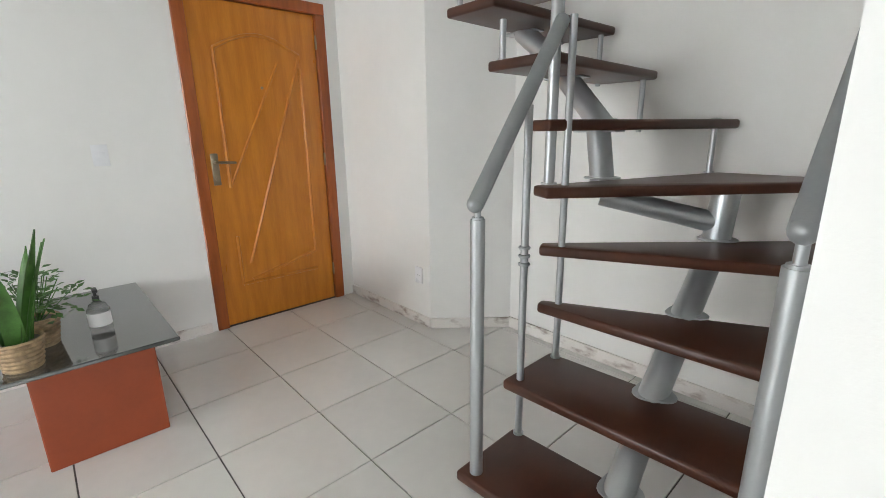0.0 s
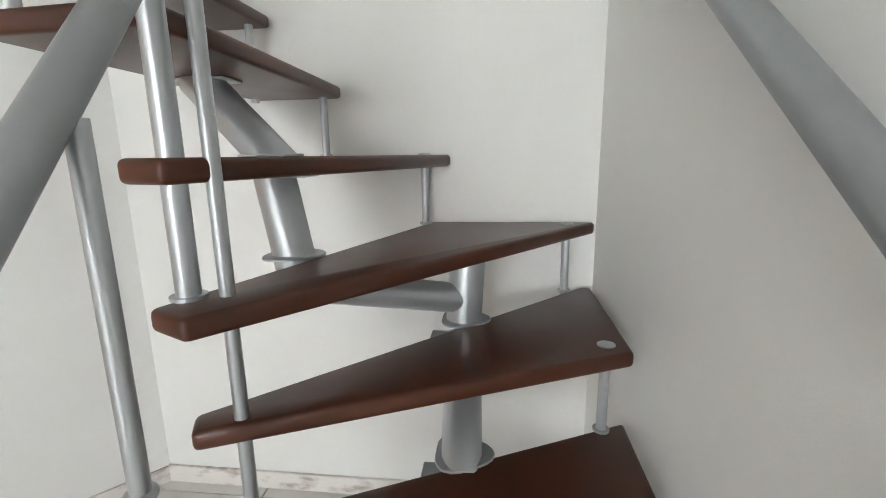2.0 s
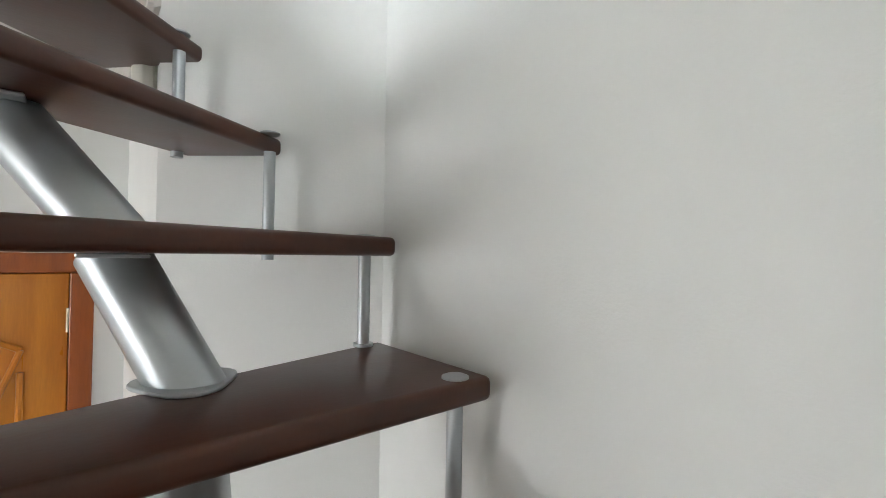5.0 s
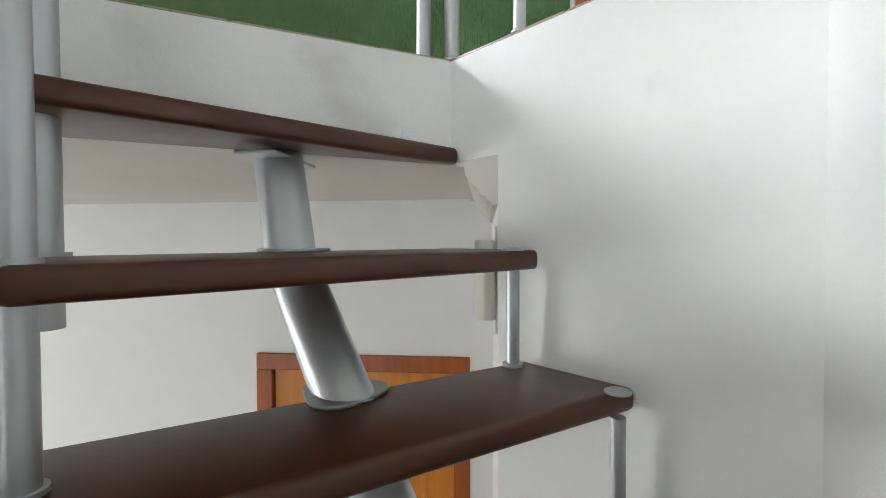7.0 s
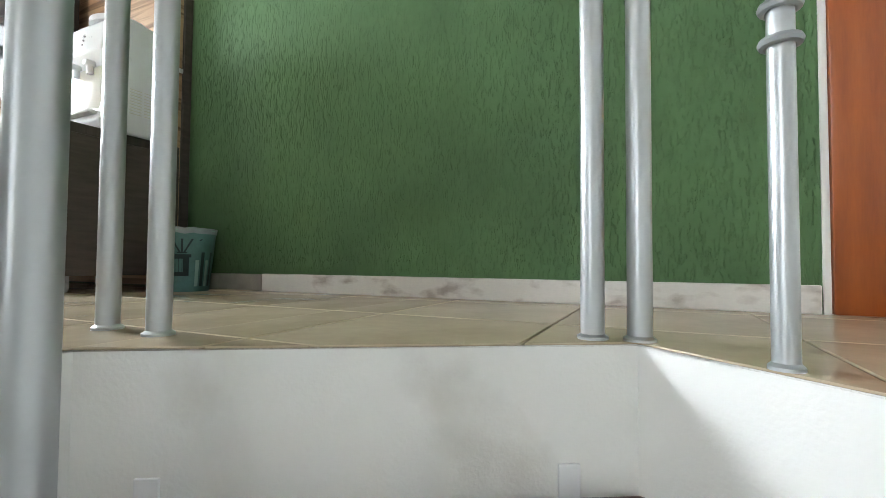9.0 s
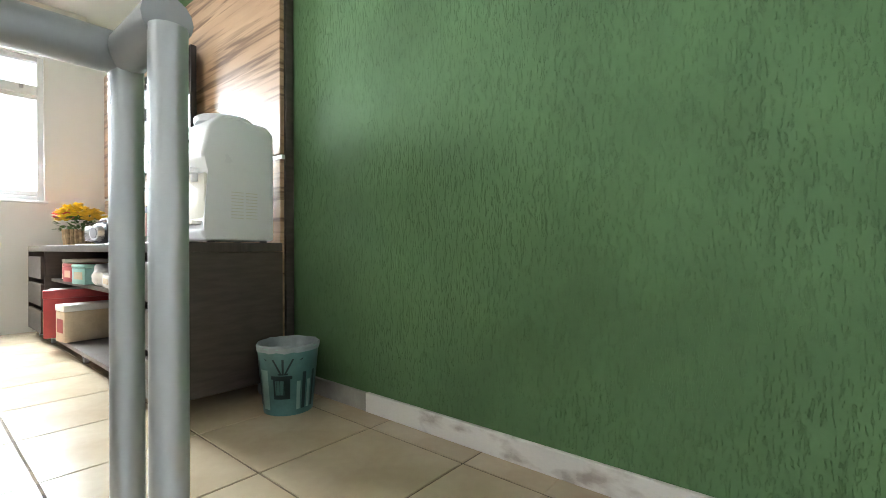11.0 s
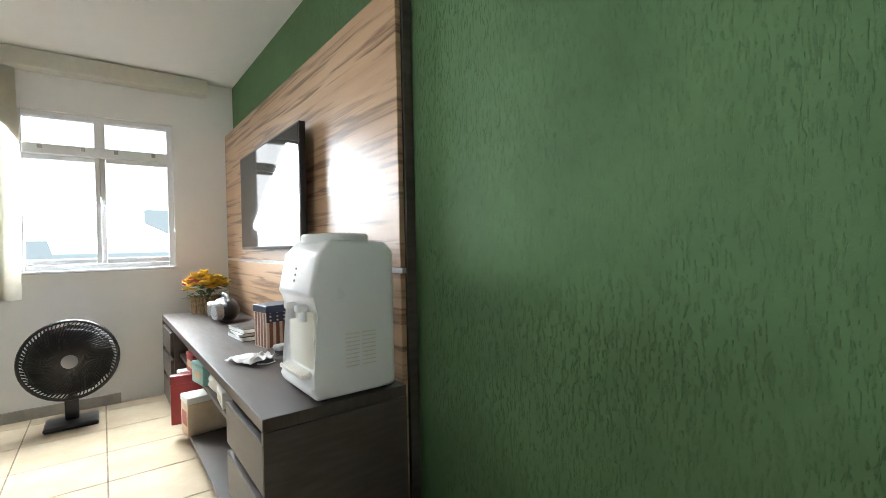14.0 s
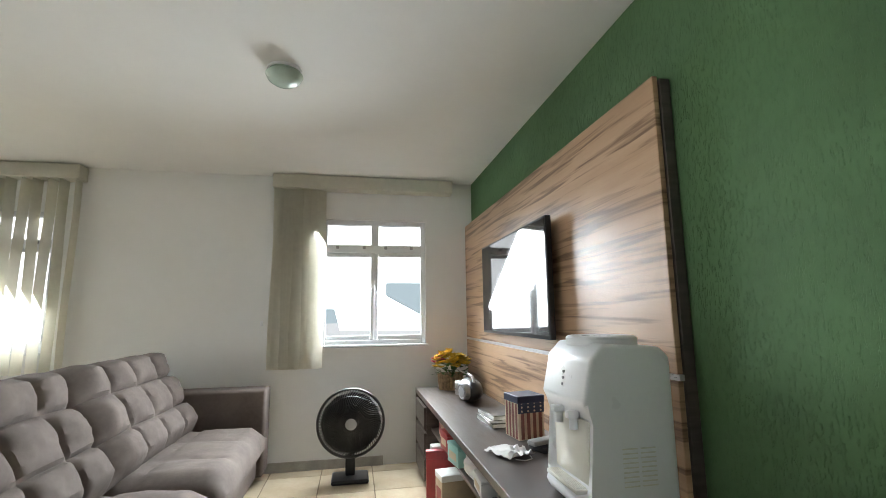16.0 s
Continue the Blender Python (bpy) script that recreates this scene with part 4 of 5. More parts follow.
def bin_():
    x, y, h = -0.75, -2.15, 0.235
    d = thing("waste_bin", x, y, F2, "round teal printed waste bin with a clear bag", "bin")
    bm = B()
    lathe(bm, [(0.085, 0.0), (0.107, h), (0.104, h), (0.083, 0.004)], 36, (x, y, F2))
    part("pail", bm, M_BIN, d)
    bm = B()
    ring(bm, (x, y, F2 + h), 0.106, 0.004, 36, 8)
    part("rim", bm, M_BINLT, d)
    bm = B()
    pr = [(0.1085, h - 0.014), (0.1105, h + 0.004), (0.106, h + 0.009), (0.1, h + 0.002), (0.085, h - 0.06), (0.06, h - 0.1)]
    rows = []
    for r, z in pr:
        rows.append([bm.verts.new((x + (r + 0.004 * noise.noise(Vector((i * 0.7, z * 30, 2)))) * math.cos(i * math.pi / 24), y + (r + 0.004 * noise.noise(Vector((i * 0.7, z * 30, 2)))) * math.sin(i * math.pi / 24), F2 + z + 0.004 * noise.noise(Vector((i * 0.5, z * 9, 5))))) for i in range(48)])
    for a, b in zip(rows, rows[1:]):
        for i in range(48):
            bm.faces.new((a[i], a[(i + 1) % 48], b[(i + 1) % 48], b[i]))
    bm.faces.new(rows[-1])
    part("bin_bag", bm, M_BAG, d, "crumpled clear bin bag")

    def decal(name, a0, a1, z0, z1, m, slant=0.0):
        bm = B()
        n = 5
        lo, hi = [], []
        for i in range(n + 1):
            a = radians(a0 + (a1 - a0) * i / n)
            for z, row, s in ((z0, lo, 0), (z1, hi, slant)):
                r = 0.085 + 0.022 * z / h + 0.0012
                row.append(bm.verts.new((x + r * math.cos(a + s), y + r * math.sin(a + s), F2 + z)))
        for i in range(n):
            bm.faces.new((lo[i], lo[i + 1], hi[i + 1], hi[i]))
        bmesh.ops.solidify(bm, geom=bm.faces[:], thickness=-0.0008)
        part(name, bm, m, d)
    # printed crowned emblem as plain shapes, with rays and towers
    decal("printed_shape", 28, 62, 0.06, 0.13, M_BINDK)
    decal("printed_shape", 32, 50, 0.075, 0.125, M_BIN)
    decal("printed_shape", 24, 66, 0.13, 0.142, M_BINDK)
    for i, s in enumerate((-0.55, -0.28, 0.0, 0.28, 0.55)):
        decal("printed_ray", 40 + i * 3, 44 + i * 3, 0.145, 0.2, M_BINDK, s)
    for i in range(4):
        decal("printed_tower", 75 + i * 12, 83 + i * 12, 0.02, 0.12 + 0.03 * (i % 2), M_BINDK if i % 2 else M_BINLT)
    decal("printed_tower", -4, 16, 0.02, 0.16, M_BINLT)
    decal("printed_tower", -25, -9, 0.03, 0.19, M_BINDK)


bin_()


def floor_fan():
    x, y = 0.1, -4.66
    d = thing("floor_fan", x, y, F2, "black plastic pedestal fan on the floor by the window", "fan")
    bm = B()
    box(bm, x - 0.13, y - 0.1, F2, x + 0.13, y + 0.12, F2 + 0.03, 0.014, 3)
    part("base", bm, M_BLACK, d)
    bm = B()
    box(bm, x - 0.035, y - 0.035, F2 + 0.025, x + 0.035, y + 0.015, F2 + 0.17, 0.014, 3)
    part("stem", bm, M_BLACK, d)
    cz, r = F2 + 0.40, 0.235
    cy = y + 0.05
    bm = B()
    ball(bm, (x, cy - 0.075, cz), 0.075, 18, (1, 1.1, 1))
    part("motor", bm, M_BLACK, d)
    for yy, nm in ((cy + 0.045, "front_grille"), (cy - 0.04, "back_grille")):
        sgn = 1 if yy > cy else -1
        bm = B()
        ring(bm, (x, yy - sgn * 0.04, cz), r, 0.009, 40, 6, "y")
        for q in (0.075, 0.13, 0.19):
            ring(bm, (x, yy + sgn * (0.006 - 0.2 * q * q), cz), q, 0.0022, 36, 5, "y")
        for i in range(72):
            a = 2 * math.pi * i / 72
            b = a + 0.5
            pts = []
            for k in range(5):
                t = 0.04 + (r - 0.04) * k / 4
                ang = a + 0.55 * k / 4
                pts.append((x + t * math.cos(ang), yy + sgn * (0.012 - 0.052 * (t / r) ** 3), cz + t * math.sin(ang)))
            for p, q in zip(pts, pts[1:]):
                rod(bm, p, q, 0.003, n=5, caps=False)
        part(nm, bm, M_BLACK, d, "wire grille")
    for i in range(6):
        bm = B()
        a0 = 2 * math.pi * i / 6
        rows = []
        for k in range(5):
            t = 0.04 + 0.175 * k / 4
            w = 0.57
            rows.append([bm.verts.new((x + t * math.cos(a0 + s * w), cy + s * 0.022, cz + t * math.sin(a0 + s * w))) for s in (-1, 0, 1)])
        for ra, rb in zip(rows, rows[1:]):
            for j in range(2):
                bm.faces.new((ra[j], ra[j + 1], rb[j + 1], rb[j]))
        bmesh.ops.solidify(bm, geom=bm.faces[:], thickness=0.002)
        part("blade", bm, M_BLACK, d)
    bm = B()
    lathe(bm, [(0.045, 0), (0.045, 0.01), (0.03, 0.018)], 24)
    bmesh.ops.transform(bm, matrix=pose(x, cy + 0.045, cz, -90, 0, 0), verts=bm.verts)
    hub = part("hub_cap", bm, M_GREYPL, d, "grey round badge in the grille's centre")


floor_fan()


# ---- sofa ----
def cushion(bm, sx, sy, sz, nx, ny, puff, seed):
    """A tufted cushion lying in x and y: a grid of soft squares with sunk seams."""
    n = 14
    U, V = nx * n, ny * n
    top, bot = [], []
    for i in range(U + 1):
        rt, rb = [], []
        for j in range(V + 1):
            u, v = i / U, j / V
            a, b = abs(math.sin(math.pi * u * nx)), abs(math.sin(math.pi * v * ny))
            edge = min(1, 9 * min(u, 1 - u)) ** 0.5 * min(1, 9 * min(v, 1 - v)) ** 0.5
            z = sz * (0.35 + 0.65 * edge) + puff * ((a * b) ** 0.38 - 0.6) * edge
            z += 0.014 * noise.noise(Vector((u * nx * 1.7, v * ny * 1.7, seed))) + 0.006 * noise.noise(Vector((u * nx * 7, v * ny * 7, seed + 3)))
            wob = 0.008 * noise.noise(Vector((u * 4, v * 4, seed + 7)))
            x, y = (u - 0.5) * sx + wob, (v - 0.5) * sy + wob
            rt.append(bm.verts.new((x, y, z)))
            rb.append(bm.verts.new((x, y, 0)) if i in (0, U) or j in (0, V) else None)
        top.append(rt)
        bot.append(rb)
    for i in range(U):
        for j in range(V):
            bm.faces.new((top[i][j], top[i + 1][j], top[i + 1][j + 1], top[i][j + 1]))
    for i in range(U):
        for j in (0, V):
            bm.faces.new((top[i][j], top[i + 1][j], bot[i + 1][j], bot[i][j]))
    for j in range(V):
        for i in (0, U):
            bm.faces.new((top[i][j], top[i][j + 1], bot[i][j + 1], bot[i][j]))


def sofa():
    XFR, XBK = 0.68, 1.66
    Y0 = WS + 0.06
    d = thing("sofa", 1.4, -3.9, F2, "taupe suede sofa with tufted loose back cushions", "sofa")
    bm = B()
    box(bm, XFR + 0.02, Y0, F2 + 0.05, XBK - 0.1, Y0 + 0.2, F2 + 0.65, 0.025, 4)
    part("arm", bm, M_SOFA, d)
    bm = B()
    box(bm, XFR + 0.06, Y0 + 0.21, F2 + 0.05, XBK, Y0 + 3.5, F2 + 0.26, 0.02)
    part("base", bm, M_SOFA, d)
    bm = B()
    box(bm, XBK - 0.16, Y0 + 0.01, F2 + 0.05, XBK, Y0 + 3.5, F2 + 0.7, 0.04, 4)
    part("back_frame", bm, M_SOFA, d)
    for i, (y, xf) in enumerate(((Y0 + 0.2 + 0.53, XFR), (Y0 + 0.2 + 1.62, XFR + 0.03), (Y0 + 0.2 + 2.71, XFR))):
        bm = B()
        cushion(bm, XBK - 0.17 - xf, 1.075, 0.15, 2, 3, 0.016, 11 + i)
        bmesh.ops.transform(bm, matrix=pose((XBK - 0.17 + xf) / 2, y, F2 + 0.26), verts=bm.verts)
        part("seat_cushion", bm, M_SOFA, d)
        bm = B()
        cushion(bm, 0.62, 1.09, 0.17, 3, 4, 0.055, 31 + i)
        bmesh.ops.transform(bm, matrix=pose(XBK - 0.29, y, F2 + 0.63, 0, -60, 0) @ Matrix.Translation((0, 0, -0.02)), verts=bm.verts)
        part("back_cushion", bm, M_SOFA, d)
    for x in (XFR + 0.12, XBK - 0.1):
        for y in (Y0 + 0.1, Y0 + 3.4):
            bm = B()
            rod(bm, (x, y, F2), (x, y, F2 + 0.055), 0.02, 0.026, n=12)
            part("foot", bm, M_BLACK, d)


sofa()


# ---- windows and blinds ----
def window(name, x0, x1, z0, z1, y, label):
    w = thing(name, (x0 + x1) / 2, y, z0, label, "window", kind="structure")
    ya, yb = y - 0.09, y - 0.03
    t = 0.035
    zt = z1 - 0.24

    def bar(nm, a, za, b, zb, ya_=ya, yb_=yb):
        bm = B()
        box(bm, a, ya_, za, b, yb_, zb, 0.003, 1)
        return part(nm, bm, M_WINFR, w)
    bar("window_frame", x0, z0, x0 + t, z1)
    bar("window_frame", x1 - t, z0, x1, z1)
    bar("window_frame", x0 + t, z0, x1 - t, z0 + t)
    bar("window_frame", x0 + t, z1 - t, x1 - t, z1)
    bar("transom", x0 + t, zt - 0.035, x1 - t, zt + 0.03, ya - 0.005, yb + 0.01)
    xm = (x0 + x1) / 2
    bar("mullion", xm - 0.03, zt + 0.03, xm + 0.03, z1 - t)
    bar("sash_stile", xm - 0.028, z0 + t, xm + 0.006, zt - 0.036, ya + 0.005, ya + 0.03)
    bar("sash_stile", xm + 0.0, z0 + t, xm + 0.03, zt - 0.036, ya + 0.032, yb - 0.002)
    for a, b, q in ((x0 + t, xm - 0.03, 0.032), (xm + 0.03, x1 - t, 0.005)):
        bar("sash_rail", a, z0 + t, b, z0 + t + 0.035, ya + q, ya + q + 0.022)
        bar("sash_rail", a, zt - 0.065, b, zt - 0.036, ya + q, ya + q + 0.022)
    for a, b in ((x0 + t, xm - 0.001), (xm + 0.001, x1 - t)):
        for za, zb, nm in ((z0 + t, zt - 0.036, "pane"), (zt + 0.03, z1 - t, "pane")):
            bm = B()
            box(bm, a, ya + 0.018, za, b, ya + 0.022, zb)
            p = part(nm, bm, M_GLASS, w, smooth=False)
            p.visible_shadow = False
    for xx in (x0 + 0.12, xm - 0.09, xm + 0.09, x1 - 0.12):
        bm = B()
        box(bm, xx - 0.012, yb, zt - 0.005, xx + 0.012, yb + 0.022, zt + 0.022, 0.003, 1)
        part("latch", bm, M_GREYPL, w)
    bm = B()
    box(bm, x0 - 0.02, y - 0.1, z0 - 0.02, x1 + 0.02, y + 0.012, z0 - 0.001, 0.003, 1)
    part("window_sill", bm, M_WINFR, w)
    return w


window("window_1", -0.5, 0.355, 4.01, 5.04, WS, "white aluminium sliding window with a row of small panes above")
window("window_2", 2.28, 3.57, 4.01, 5.04, WS, "white aluminium sliding window behind an open blind")
ORIGIN = Matrix()
# unseen window, added around the lower room's fill lamp
window("window_added_low", -1.15, 1.35, 0.8, 2.2, YL, "unseen white sliding window added to light the lower room")
ORIGIN = Matrix.Translation((-0.15, 0, 0))


def blind(x0, x1, zb, slats, label, angle):
    b = thing("vertical_blind", (x0 + x1) / 2, WS + 0.06, 5.3, label, "blind", "vertical blinds")
    bm = B()
    box(bm, x0, WS + 0.002, 5.27, x1, WS + 0.12, CL2 - 0.012, 0.004, 1)
    part("pelmet", bm, M_BLIND, b, "cream fabric-covered pelmet")
    rnd = random.Random(int(x0 * 100) + 7)
    for x in slats:
        a = radians(angle + rnd.uniform(-9, 9))
        bm = B()
        rows = []
        for k in range(13):
            z = 5.268 - (5.268 - zb) * k / 12
            sw = 0.006 * math.sin(k * 0.5 + x * 40)
            rows.append([bm.verts.new((x + sw + s * 0.043 * math.cos(a), WS + 0.06 + s * 0.043 * math.sin(a) + 0.006 * (1 - s * s), z)) for s in (-1, -0.5, 0, 0.5, 1)])
        for p, q in zip(rows, rows[1:]):
            for j in range(4):
                bm.faces.new((p[j], p[j + 1], q[j + 1], q[j]))
        bmesh.ops.solidify(bm, geom=bm.faces[:], thickness=0.0012)
        part("slat", bm, M_BLIND, b)
    return b


blind(-0.72, 0.745, 3.84, [0.70 - i * 0.026 for i in range(14)], "cream vertical blind drawn to one side of the window", 33)
blind(2.1, 3.75, 3.86, [2.13 + i * 0.085 for i in range(19)], "cream vertical blind hanging with its slats turned open", 80)
bm = B()
d = thing("blind_cord", 0.80, WS + 0.01, 4.1, "small white cord holder on the window wall", "cord holder")
bm = B()
box(bm, 0.79, WS, 4.17, 0.81, WS + 0.015, 4.21, 0.004)
part("holder", bm, M_PLASTIC, d)

# ceiling lamp
lamp = thing("ceiling_lamp", 0.43, -3.24, CL2, "unlit round pale green glass ceiling lamp", "ceiling lamp")
bm = B()
lathe(bm, [(0.08, -0.012), (0.08, 0.0)], 28, (0.43, -3.24, CL2))
part("base", bm, M_PLASTIC, lamp)
bm = B()
lathe(bm, [(0.018, -0.074), (0.05, -0.069), (0.073, -0.052), (0.085, -0.028), (0.075, -0.013)], 32, (0.43, -3.24, CL2))
part("shade", bm, M_LAMP, lamp)

# ---- lower room: glass side table with plants, switches ----
ORIGIN = Matrix()


def side_table():
    d = thing("side_table", -0.75, -2.25, 0, "low table with a glass top on a terracotta-red block", "table")
    bm = B()
    box(bm, -1.15, -2.365, 0.0, -0.38, -1.95, 0.43, 0.004, 1)
    part("block_base", bm, M_RED, d)
    bm = B()
    box(bm, -1.31, -2.9, 0.432, -0.3, -1.865, 0.45, 0.004, 1)
    part("glass_top", bm, M_TABLEGLASS, d, "reflective smoked glass top")


M_TABLEGLASS = mat("smoked_glass", (0.07, 0.075, 0.072), 0.04, 0, 0.03, 3, rvar=0.015, coat=1.0)
side_table()


def potted(x, y, r, h, kind, label):
    d = thing("potted_plant", x, y, 0.45, label, "plant", "plants on the glass table")
    bm = B()
    lathe(bm, [(r * 0.72, 0), (r, h), (r * 0.93, h), (r * 0.66, 0.01)], 26, (x, y, 0.45))
    part("pot", bm, M_WICKER, d)
    for i in range(7):
        bm = B()
        z = 0.006 + i * (h - 0.01) / 6
        ring(bm, (x, y, 0.45 + z), r * (0.72 + 0.28 * z / h), 0.007, 26, 6)
        part("woven_band", bm, M_WICKER, d)
    bm = B()
    lathe(bm, [(r * 0.9, h - 0.03), (r * 0.9, h - 0.012)], 20, (x, y, 0.45))
    part("soil", bm, M_CAB, d)
    rnd = random.Random(int(x * 977) & 1023)
    bm = B()
    if kind == "spiky":
        for i in range(9):
            a, l = rnd.uniform(0, 6.28), rnd.uniform(0.3, 0.46)
            dv = Vector((0.22 * math.cos(a), 0.22 * math.sin(a), 1)).normalized()
            s = Vector((-math.sin(a), math.cos(a), 0))
            b0 = Vector((x + 0.03 * math.cos(a), y + 0.03 * math.sin(a), 0.45 + h - 0.03))
            rows = []
            for k in range(7):
                t = k / 6
                w = 0.03 * (1 - t ** 3) + 0.001
                c = b0 + dv * l * t + Vector((math.cos(a), math.sin(a), 0)) * 0.03 * t * t
                rows.append([bm.verts.new(c - s * w), bm.verts.new(c + Vector((math.cos(a), math.sin(a), 0)) * -0.006), bm.verts.new(c + s * w)])
            for p, q in zip(rows, rows[1:]):
                for j in range(2):
                    bm.faces.new((p[j], p[j + 1], q[j + 1], q[j]))
    else:
        for i in range(260):
            a, e = rnd.uniform(0, 6.28), rnd.uniform(0.1, 1.45)
            rr = rnd.uniform(0.05, 0.2)
            c = Vector((x, y, 0.45 + h)) + Vector((math.cos(a) * math.cos(e), math.sin(a) * math.cos(e), math.sin(e) * 1.1)) * rr
            dv = Vector((math.cos(a), math.sin(a), rnd.uniform(-0.5, 0.7))).normalized() * rnd.uniform(0.025, 0.045)
            s = dv.cross(Vector((0, 0, 1))).normalized() * 0.012
            bm.faces.new([bm.verts.new(q) for q in (c, c + dv * 0.5 + s, c + dv, c + dv * 0.5 - s + Vector((0, 0, 0.004)))])
        for i in range(14):
            a, e = rnd.uniform(0, 6.28), rnd.uniform(0.6, 1.4)
            rod(bm, (x, y, 0.45 + h - 0.03), Vector((x, y, 0.45 + h)) + Vector((math.cos(a) * math.cos(e), math.sin(a) * math.cos(e), math.sin(e))) * 0.17, 0.002, n=5)
    part("leaves", bm, M_LEAF, d)


potted(-0.42, -2.36, 0.075, 0.115, "spiky", "spiky green succulent in a woven pot on the glass table")
potted(-0.62, -2.3, 0.07, 0.12, "bushy", "small bushy green plant in a woven pot on the glass table")


def soap_bottle():
    x, y, z = -0.62, -2.1, 0.45
    d = thing("pump_bottle", x, y, z, "clear plastic gel bottle with a black pump", "bottle")
    bm = B()
    lathe(bm, [(0.036, 0), (0.042, 0.01), (0.042, 0.1), (0.03, 0.125), (0.014, 0.135)], 24, (x, y, z))
    part("bottle", bm, M_CLEAR, d)
    bm = B()
    rod(bm, (x, y, z + 0.135), (x, y, z + 0.16), 0.013, n=16)
    rod(bm, (x, y, z + 0.16), (x, y, z + 0.185), 0.006, n=10)
    box(bm, x - 0.012, y - 0.01, z + 0.185, x + 0.045, y + 0.01, z + 0.198, 0.004)
    part("pump", bm, M_BLACK, d, "black pump head")
    bm = B()
    lathe(bm, [(0.0425, 0.03), (0.0425, 0.09)], 24, (x, y, z), close=False)
    part("label", bm, M_PAPER, d, "white paper label")


M_CLEAR = glass_material()
M_CLEAR.name = "clear_plastic"
soap_bottle()


def plate(name, x, y, z, axis, w, h, label, n):
    """A switch or outlet plate on a wall; axis: the way that it faces."""
    d = thing(name, x, y, z, label, "outlet" if n == 0 else "switch")
    ax = {"+x": pose(x, y, z, 90, 0, 90), "-x": pose(x, y, z, 90, 0, -91.4), "-y": pose(x, y, z, 90, 0, 0)}[axis]
    bm = B()
    box(bm, -w / 2, -h / 2, 0, w / 2, h / 2, 0.006, 0.002)
    bmesh.ops.transform(bm, matrix=ax, verts=bm.verts)
    part("cover_plate", bm, M_PLASTIC, d)
    if n == 0:
        for s in (-0.01, 0.01):
            bm = B()
            rod(bm, (s, 0, 0.0055), (s, 0, 0.0065), 0.0035, n=10)
            bmesh.ops.transform(bm, matrix=ax, verts=bm.verts)
            part("pin_hole", bm, M_GREYPL, d)
    for i in range(n):
        zz = (i - (n - 1) / 2) * 0.045
        bm = B()
        box(bm, -0.022, zz - 0.016, 0.006, 0.022, zz + 0.016, 0.009, 0.002)
        bmesh.ops.transform(bm, matrix=ax, verts=bm.verts)
        part("rocker", bm, M_PLASTIC, d)


plate("power_outlet", -0.468, YO, 0.35, "-y", 0.075, 0.115, "ivory power outlet low on the white wall", 0)
plate("light_switch", 1.698, -1.29, 1.17, "-x", 0.08, 0.12, "ivory double light switch beside the stairs", 2)
plate("door_switch", XW, -1.91, 1.185, "+x", 0.075, 0.115, "ivory light switch beside the entrance door", 1)


def intercom():
    x, y, z = -0.425, YO, 2.57
    d = thing("alarm_box", x, y, z, "small ivory plastic box fixed high on the wall", "wall box")
    bm = B()
    box(bm, x - 0.03, y - 0.006, z - 0.12, x + 0.03, y, z + 0.12, 0.002, 1)
    part("back_plate", bm, M_IVORY, d)
    bm = B()
    prism(bm, [(x - 0.035, y - 0.006), (x - 0.035, y - 0.03), (x - 0.015, y - 0.05), (x + 0.015, y - 0.05), (x + 0.035, y - 0.03), (x + 0.035, y - 0.006)], z - 0.09, z + 0.09, 0.003, 1)
    part("cover", bm, M_IVORY, d)


intercom()

# ---- outside ----
solid("ground", -80, -160, -9.4, 80, YL - 2.0, -9.2, M_STONE, "grey ground far below the windows")
def neighbour(x0, x1, y0, y1, z1, m, label):
    d = thing("neighbour_building", (x0 + x1) / 2, (y0 + y1) / 2, -9.2, label, "building", "buildings outside")
    bm = B()
    box(bm, x0, y0, -9.2, x1, y1, z1)
    part("wall", bm, m, d)
    bm = B()
    box(bm, x0 - 0.05, y0 - 0.05, z1 + 0.001, x1 + 0.05, y1 + 0.05, z1 + 0.1)
    part("roof", bm, m, d)


# facades emit flat pale colour in place of daylight and haze
M_FACADE_GLOW = glow("pale_blue_facade_glow", (0.66, 0.82, 0.9), 1.15)
M_FACADE_GLOW_LT = glow("white_facade_glow", (0.93, 0.97, 1.0), 1.3)
neighbour(-30, 25, -64, -60, 5.1, M_FACADE_GLOW, "pale blue-grey apartment block far across the street")
neighbour(-8.7, -4.2, -63, -59.9, 8.4, M_FACADE_GLOW, "narrow blue-grey tower far across the street")
neighbour(-30, 25, -59.5, -58, 3.3, M_FACADE_GLOW_LT, "white low block in front of the blue-grey building")

bm = B()
box(bm, -140, -171, -30, 170, -170, 90)
tagged(part("backdrop_sky", bm, glow("bright_overcast_sky", (0.93, 0.97, 1.0), 4.5), None, "bright white overcast sky", False), "bright white overcast sky", kind="structure")
bm = B()
box(bm, 170, -171, -30, 171, 120, 90)
tagged(part("backdrop_sky", bm, glow("bright_overcast_sky", (0.93, 0.97, 1.0), 4.5), None, "bright white overcast sky", False), "bright white overcast sky", kind="structure")

# ---- floor tiles ----
def clip(poly, region):
    """The part of a polygon inside a convex region given counterclockwise."""
    for (ax, ay), (bx, by) in zip(region, region[1:] + region[:1]):
        side = lambda p: (bx - ax) * (p[1] - ay) - (by - ay) * (p[0] - ax)
        out = []
        for p, q in zip(poly, poly[1:] + poly[:1]):
            sp, sq = side(p), side(q)
            if sp >= 0:
                out.append(p)
            if (sp > 0) != (sq > 0) and sp != sq:
                t = sp / (sp - sq)
                out.append((p[0] + (q[0] - p[0]) * t, p[1] + (q[1] - p[1]) * t))
        poly = out
        if len(poly) < 3:
            return []
    return poly


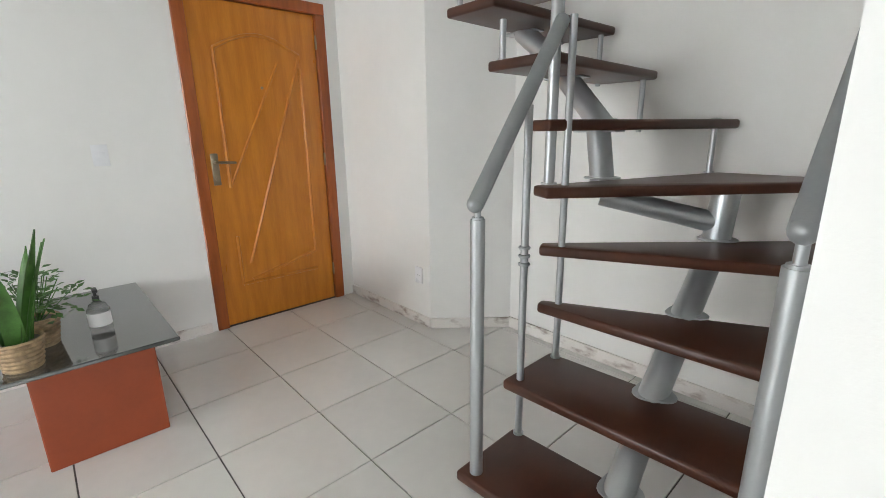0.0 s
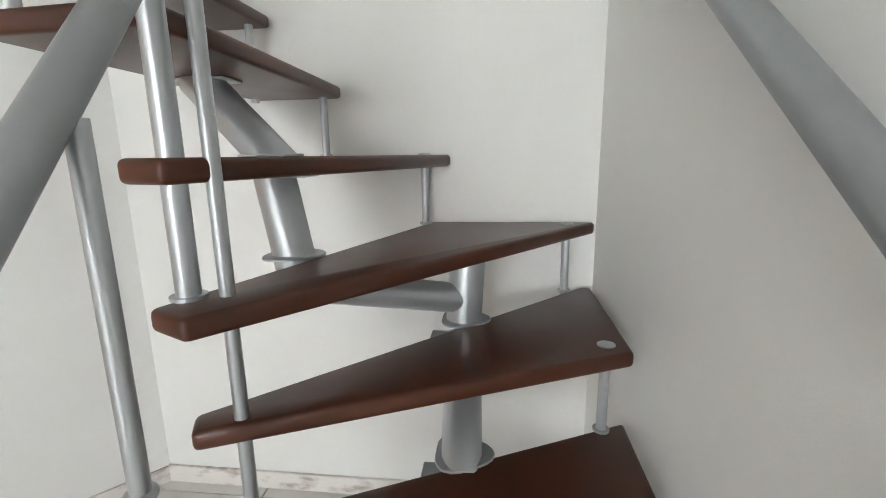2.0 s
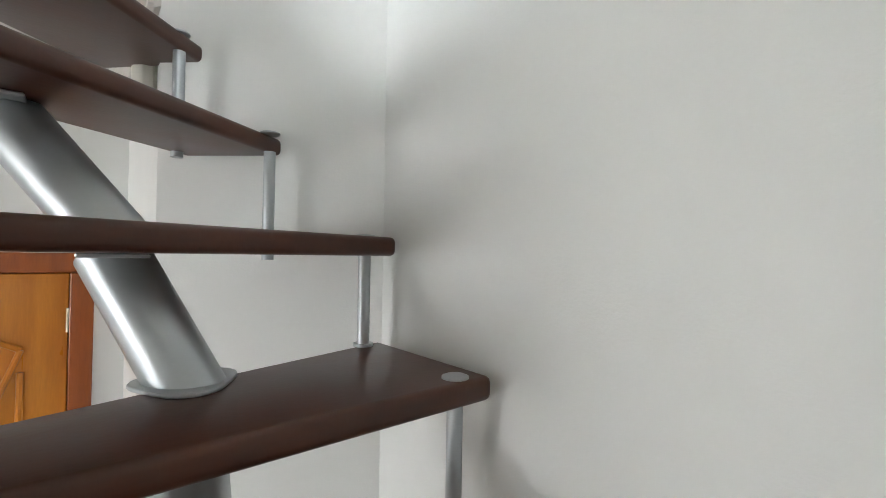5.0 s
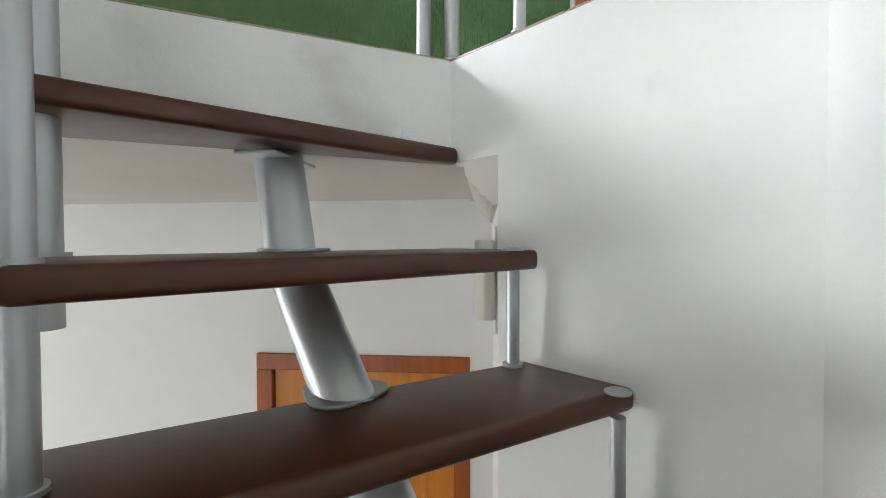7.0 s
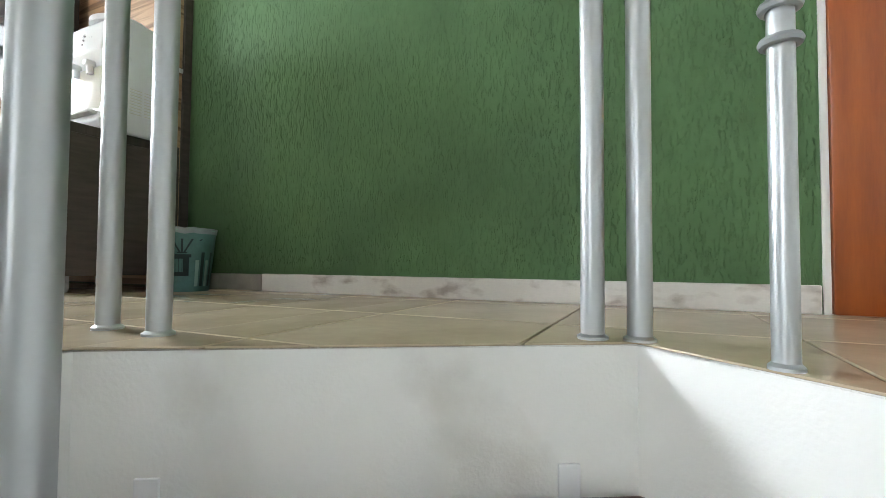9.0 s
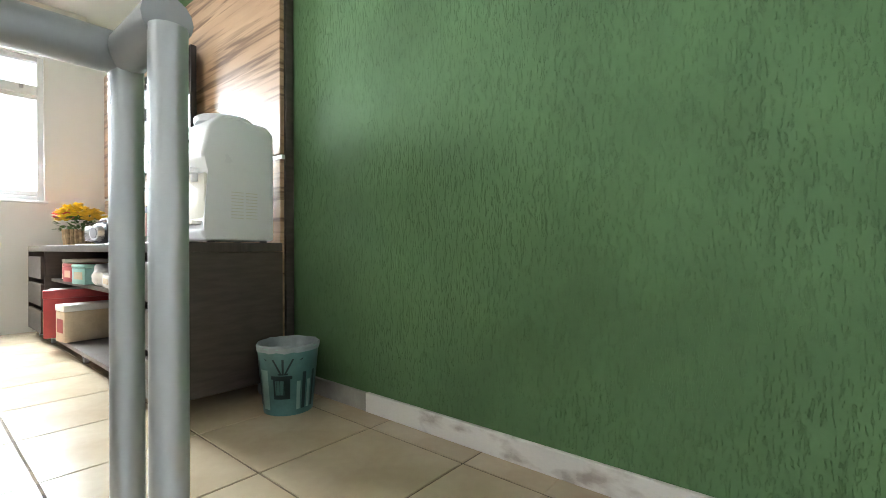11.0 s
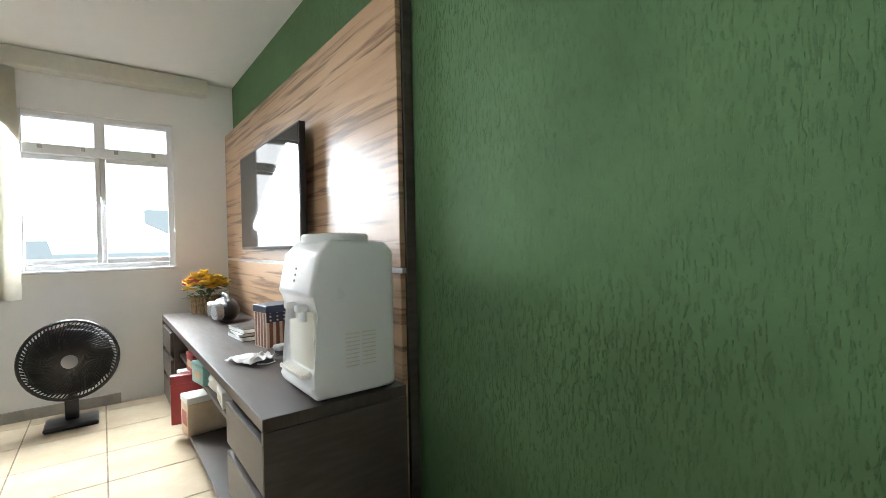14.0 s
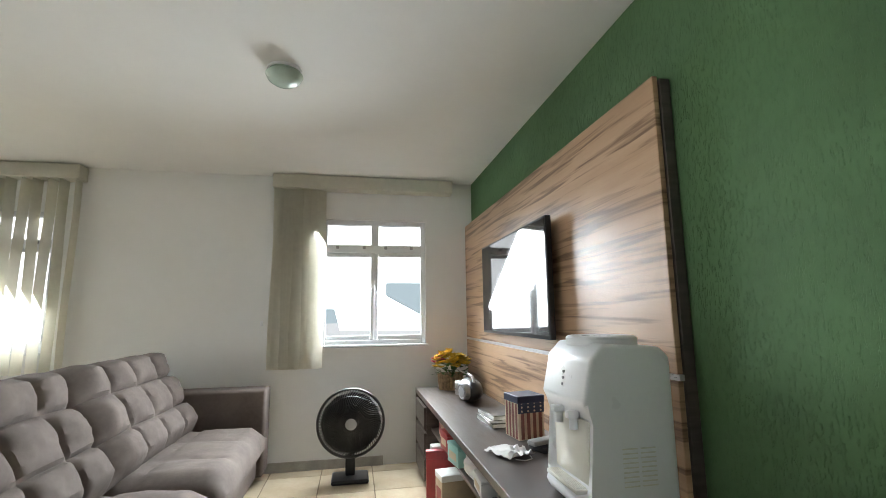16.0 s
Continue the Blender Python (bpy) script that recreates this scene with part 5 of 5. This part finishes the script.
def area(p):
    return 0.5 * abs(sum(a[0] * b[1] - b[0] * a[1] for a, b in zip(p, p[1:] + p[:1])))


def tile(pts, z, h, material, parent, cache):
    clean = []
    for p in pts:
        if not clean or (p[0] - clean[-1][0]) ** 2 + (p[1] - clean[-1][1]) ** 2 > 1e-6:
            clean.append(p)
    if len(clean) > 2 and (clean[0][0] - clean[-1][0]) ** 2 + (clean[0][1] - clean[-1][1]) ** 2 < 1e-6:
        clean.pop()
    if len(clean) < 3:
        return
    cx, cy = sum(p[0] for p in clean) / len(clean), sum(p[1] for p in clean) / len(clean)
    key = tuple((round(p[0] - cx, 3), round(p[1] - cy, 3)) for p in clean)
    me = cache.get(key)
    if me is None:
        bev = 0.0015
        n = len(clean)
        rel = [(p[0] - cx, p[1] - cy) for p in clean]
        sm = [(p[0] * (1 - bev / max(0.02, math.hypot(*p))), p[1] * (1 - bev / max(0.02, math.hypot(*p)))) for p in rel]
        verts = [(*p, -h) for p in rel] + [(*p, -bev) for p in rel] + [(*p, 0) for p in sm]
        faces = [tuple(range(2 * n, 3 * n))]
        for b in (0, n):
            faces += [(b + i, b + (i + 1) % n, b + n + (i + 1) % n, b + n + i) for i in range(n)]
        me = bpy.data.meshes.new("floor_tile")
        me.from_pydata(verts, [], faces)
        me.materials.append(material)
        cache[key] = me
    ob = new("floor_tile", me)
    ob.parent = parent
    ob.location = (cx, cy, z)


def lay(region_list, pitch, ox, oy, joint, z, h, material, parent):
    cache = {}
    for reg in region_list:
        xs, ys = [p[0] for p in reg], [p[1] for p in reg]
        for i in range(math.floor((min(xs) - ox) / pitch), math.ceil((max(xs) - ox) / pitch)):
            for j in range(math.floor((min(ys) - oy) / pitch), math.ceil((max(ys) - oy) / pitch)):
                x, y = ox + i * pitch, oy + j * pitch
                g = joint / 2
                c = clip([(x + g, y + g), (x + pitch - g, y + g), (x + pitch - g, y + pitch - g), (x + g, y + pitch - g)], reg)
                if c and area(c) > 4e-4:
                    tile(c, z, h, material, parent, cache)


lower = bpy.data.objects["floor_lower"]
lay([[(XW, YF), (XF, YF), (XF, 0), (XW, 0)]], 0.447, -0.018, -0.956, 0.0055, 0.0, 0.007, M_TILE1, lower)
REG = [
    [(GX, WS), (XF, WS), (XF, S2[1]), (GX, S2[1])],
    [(GX, S2[1]), S2, S1, (GX, S1[1])],
    [(GX, S1[1]), S1, (0.0, 0.0), (0.0, 2.05), (GX, 2.05)],
    [(0.0, 0.0), (XF, 0.0), (XF, 2.05), (0.0, 2.05)],
    [(XE, S2[1]), (XF, S2[1]), (XF, 0.0), (XE, 0.0)],
]
bm = B()
for reg in REG:
    prism(bm, reg, F2 - 0.0055, F2 - 0.0027)
upper = structure("floor_upper", bm, M_GROUT2, "beige ceramic tile floor with brown joints")
lay(REG, 0.376, -0.59, -1.027, 0.006, F2, 0.003, M_TILE2, upper)
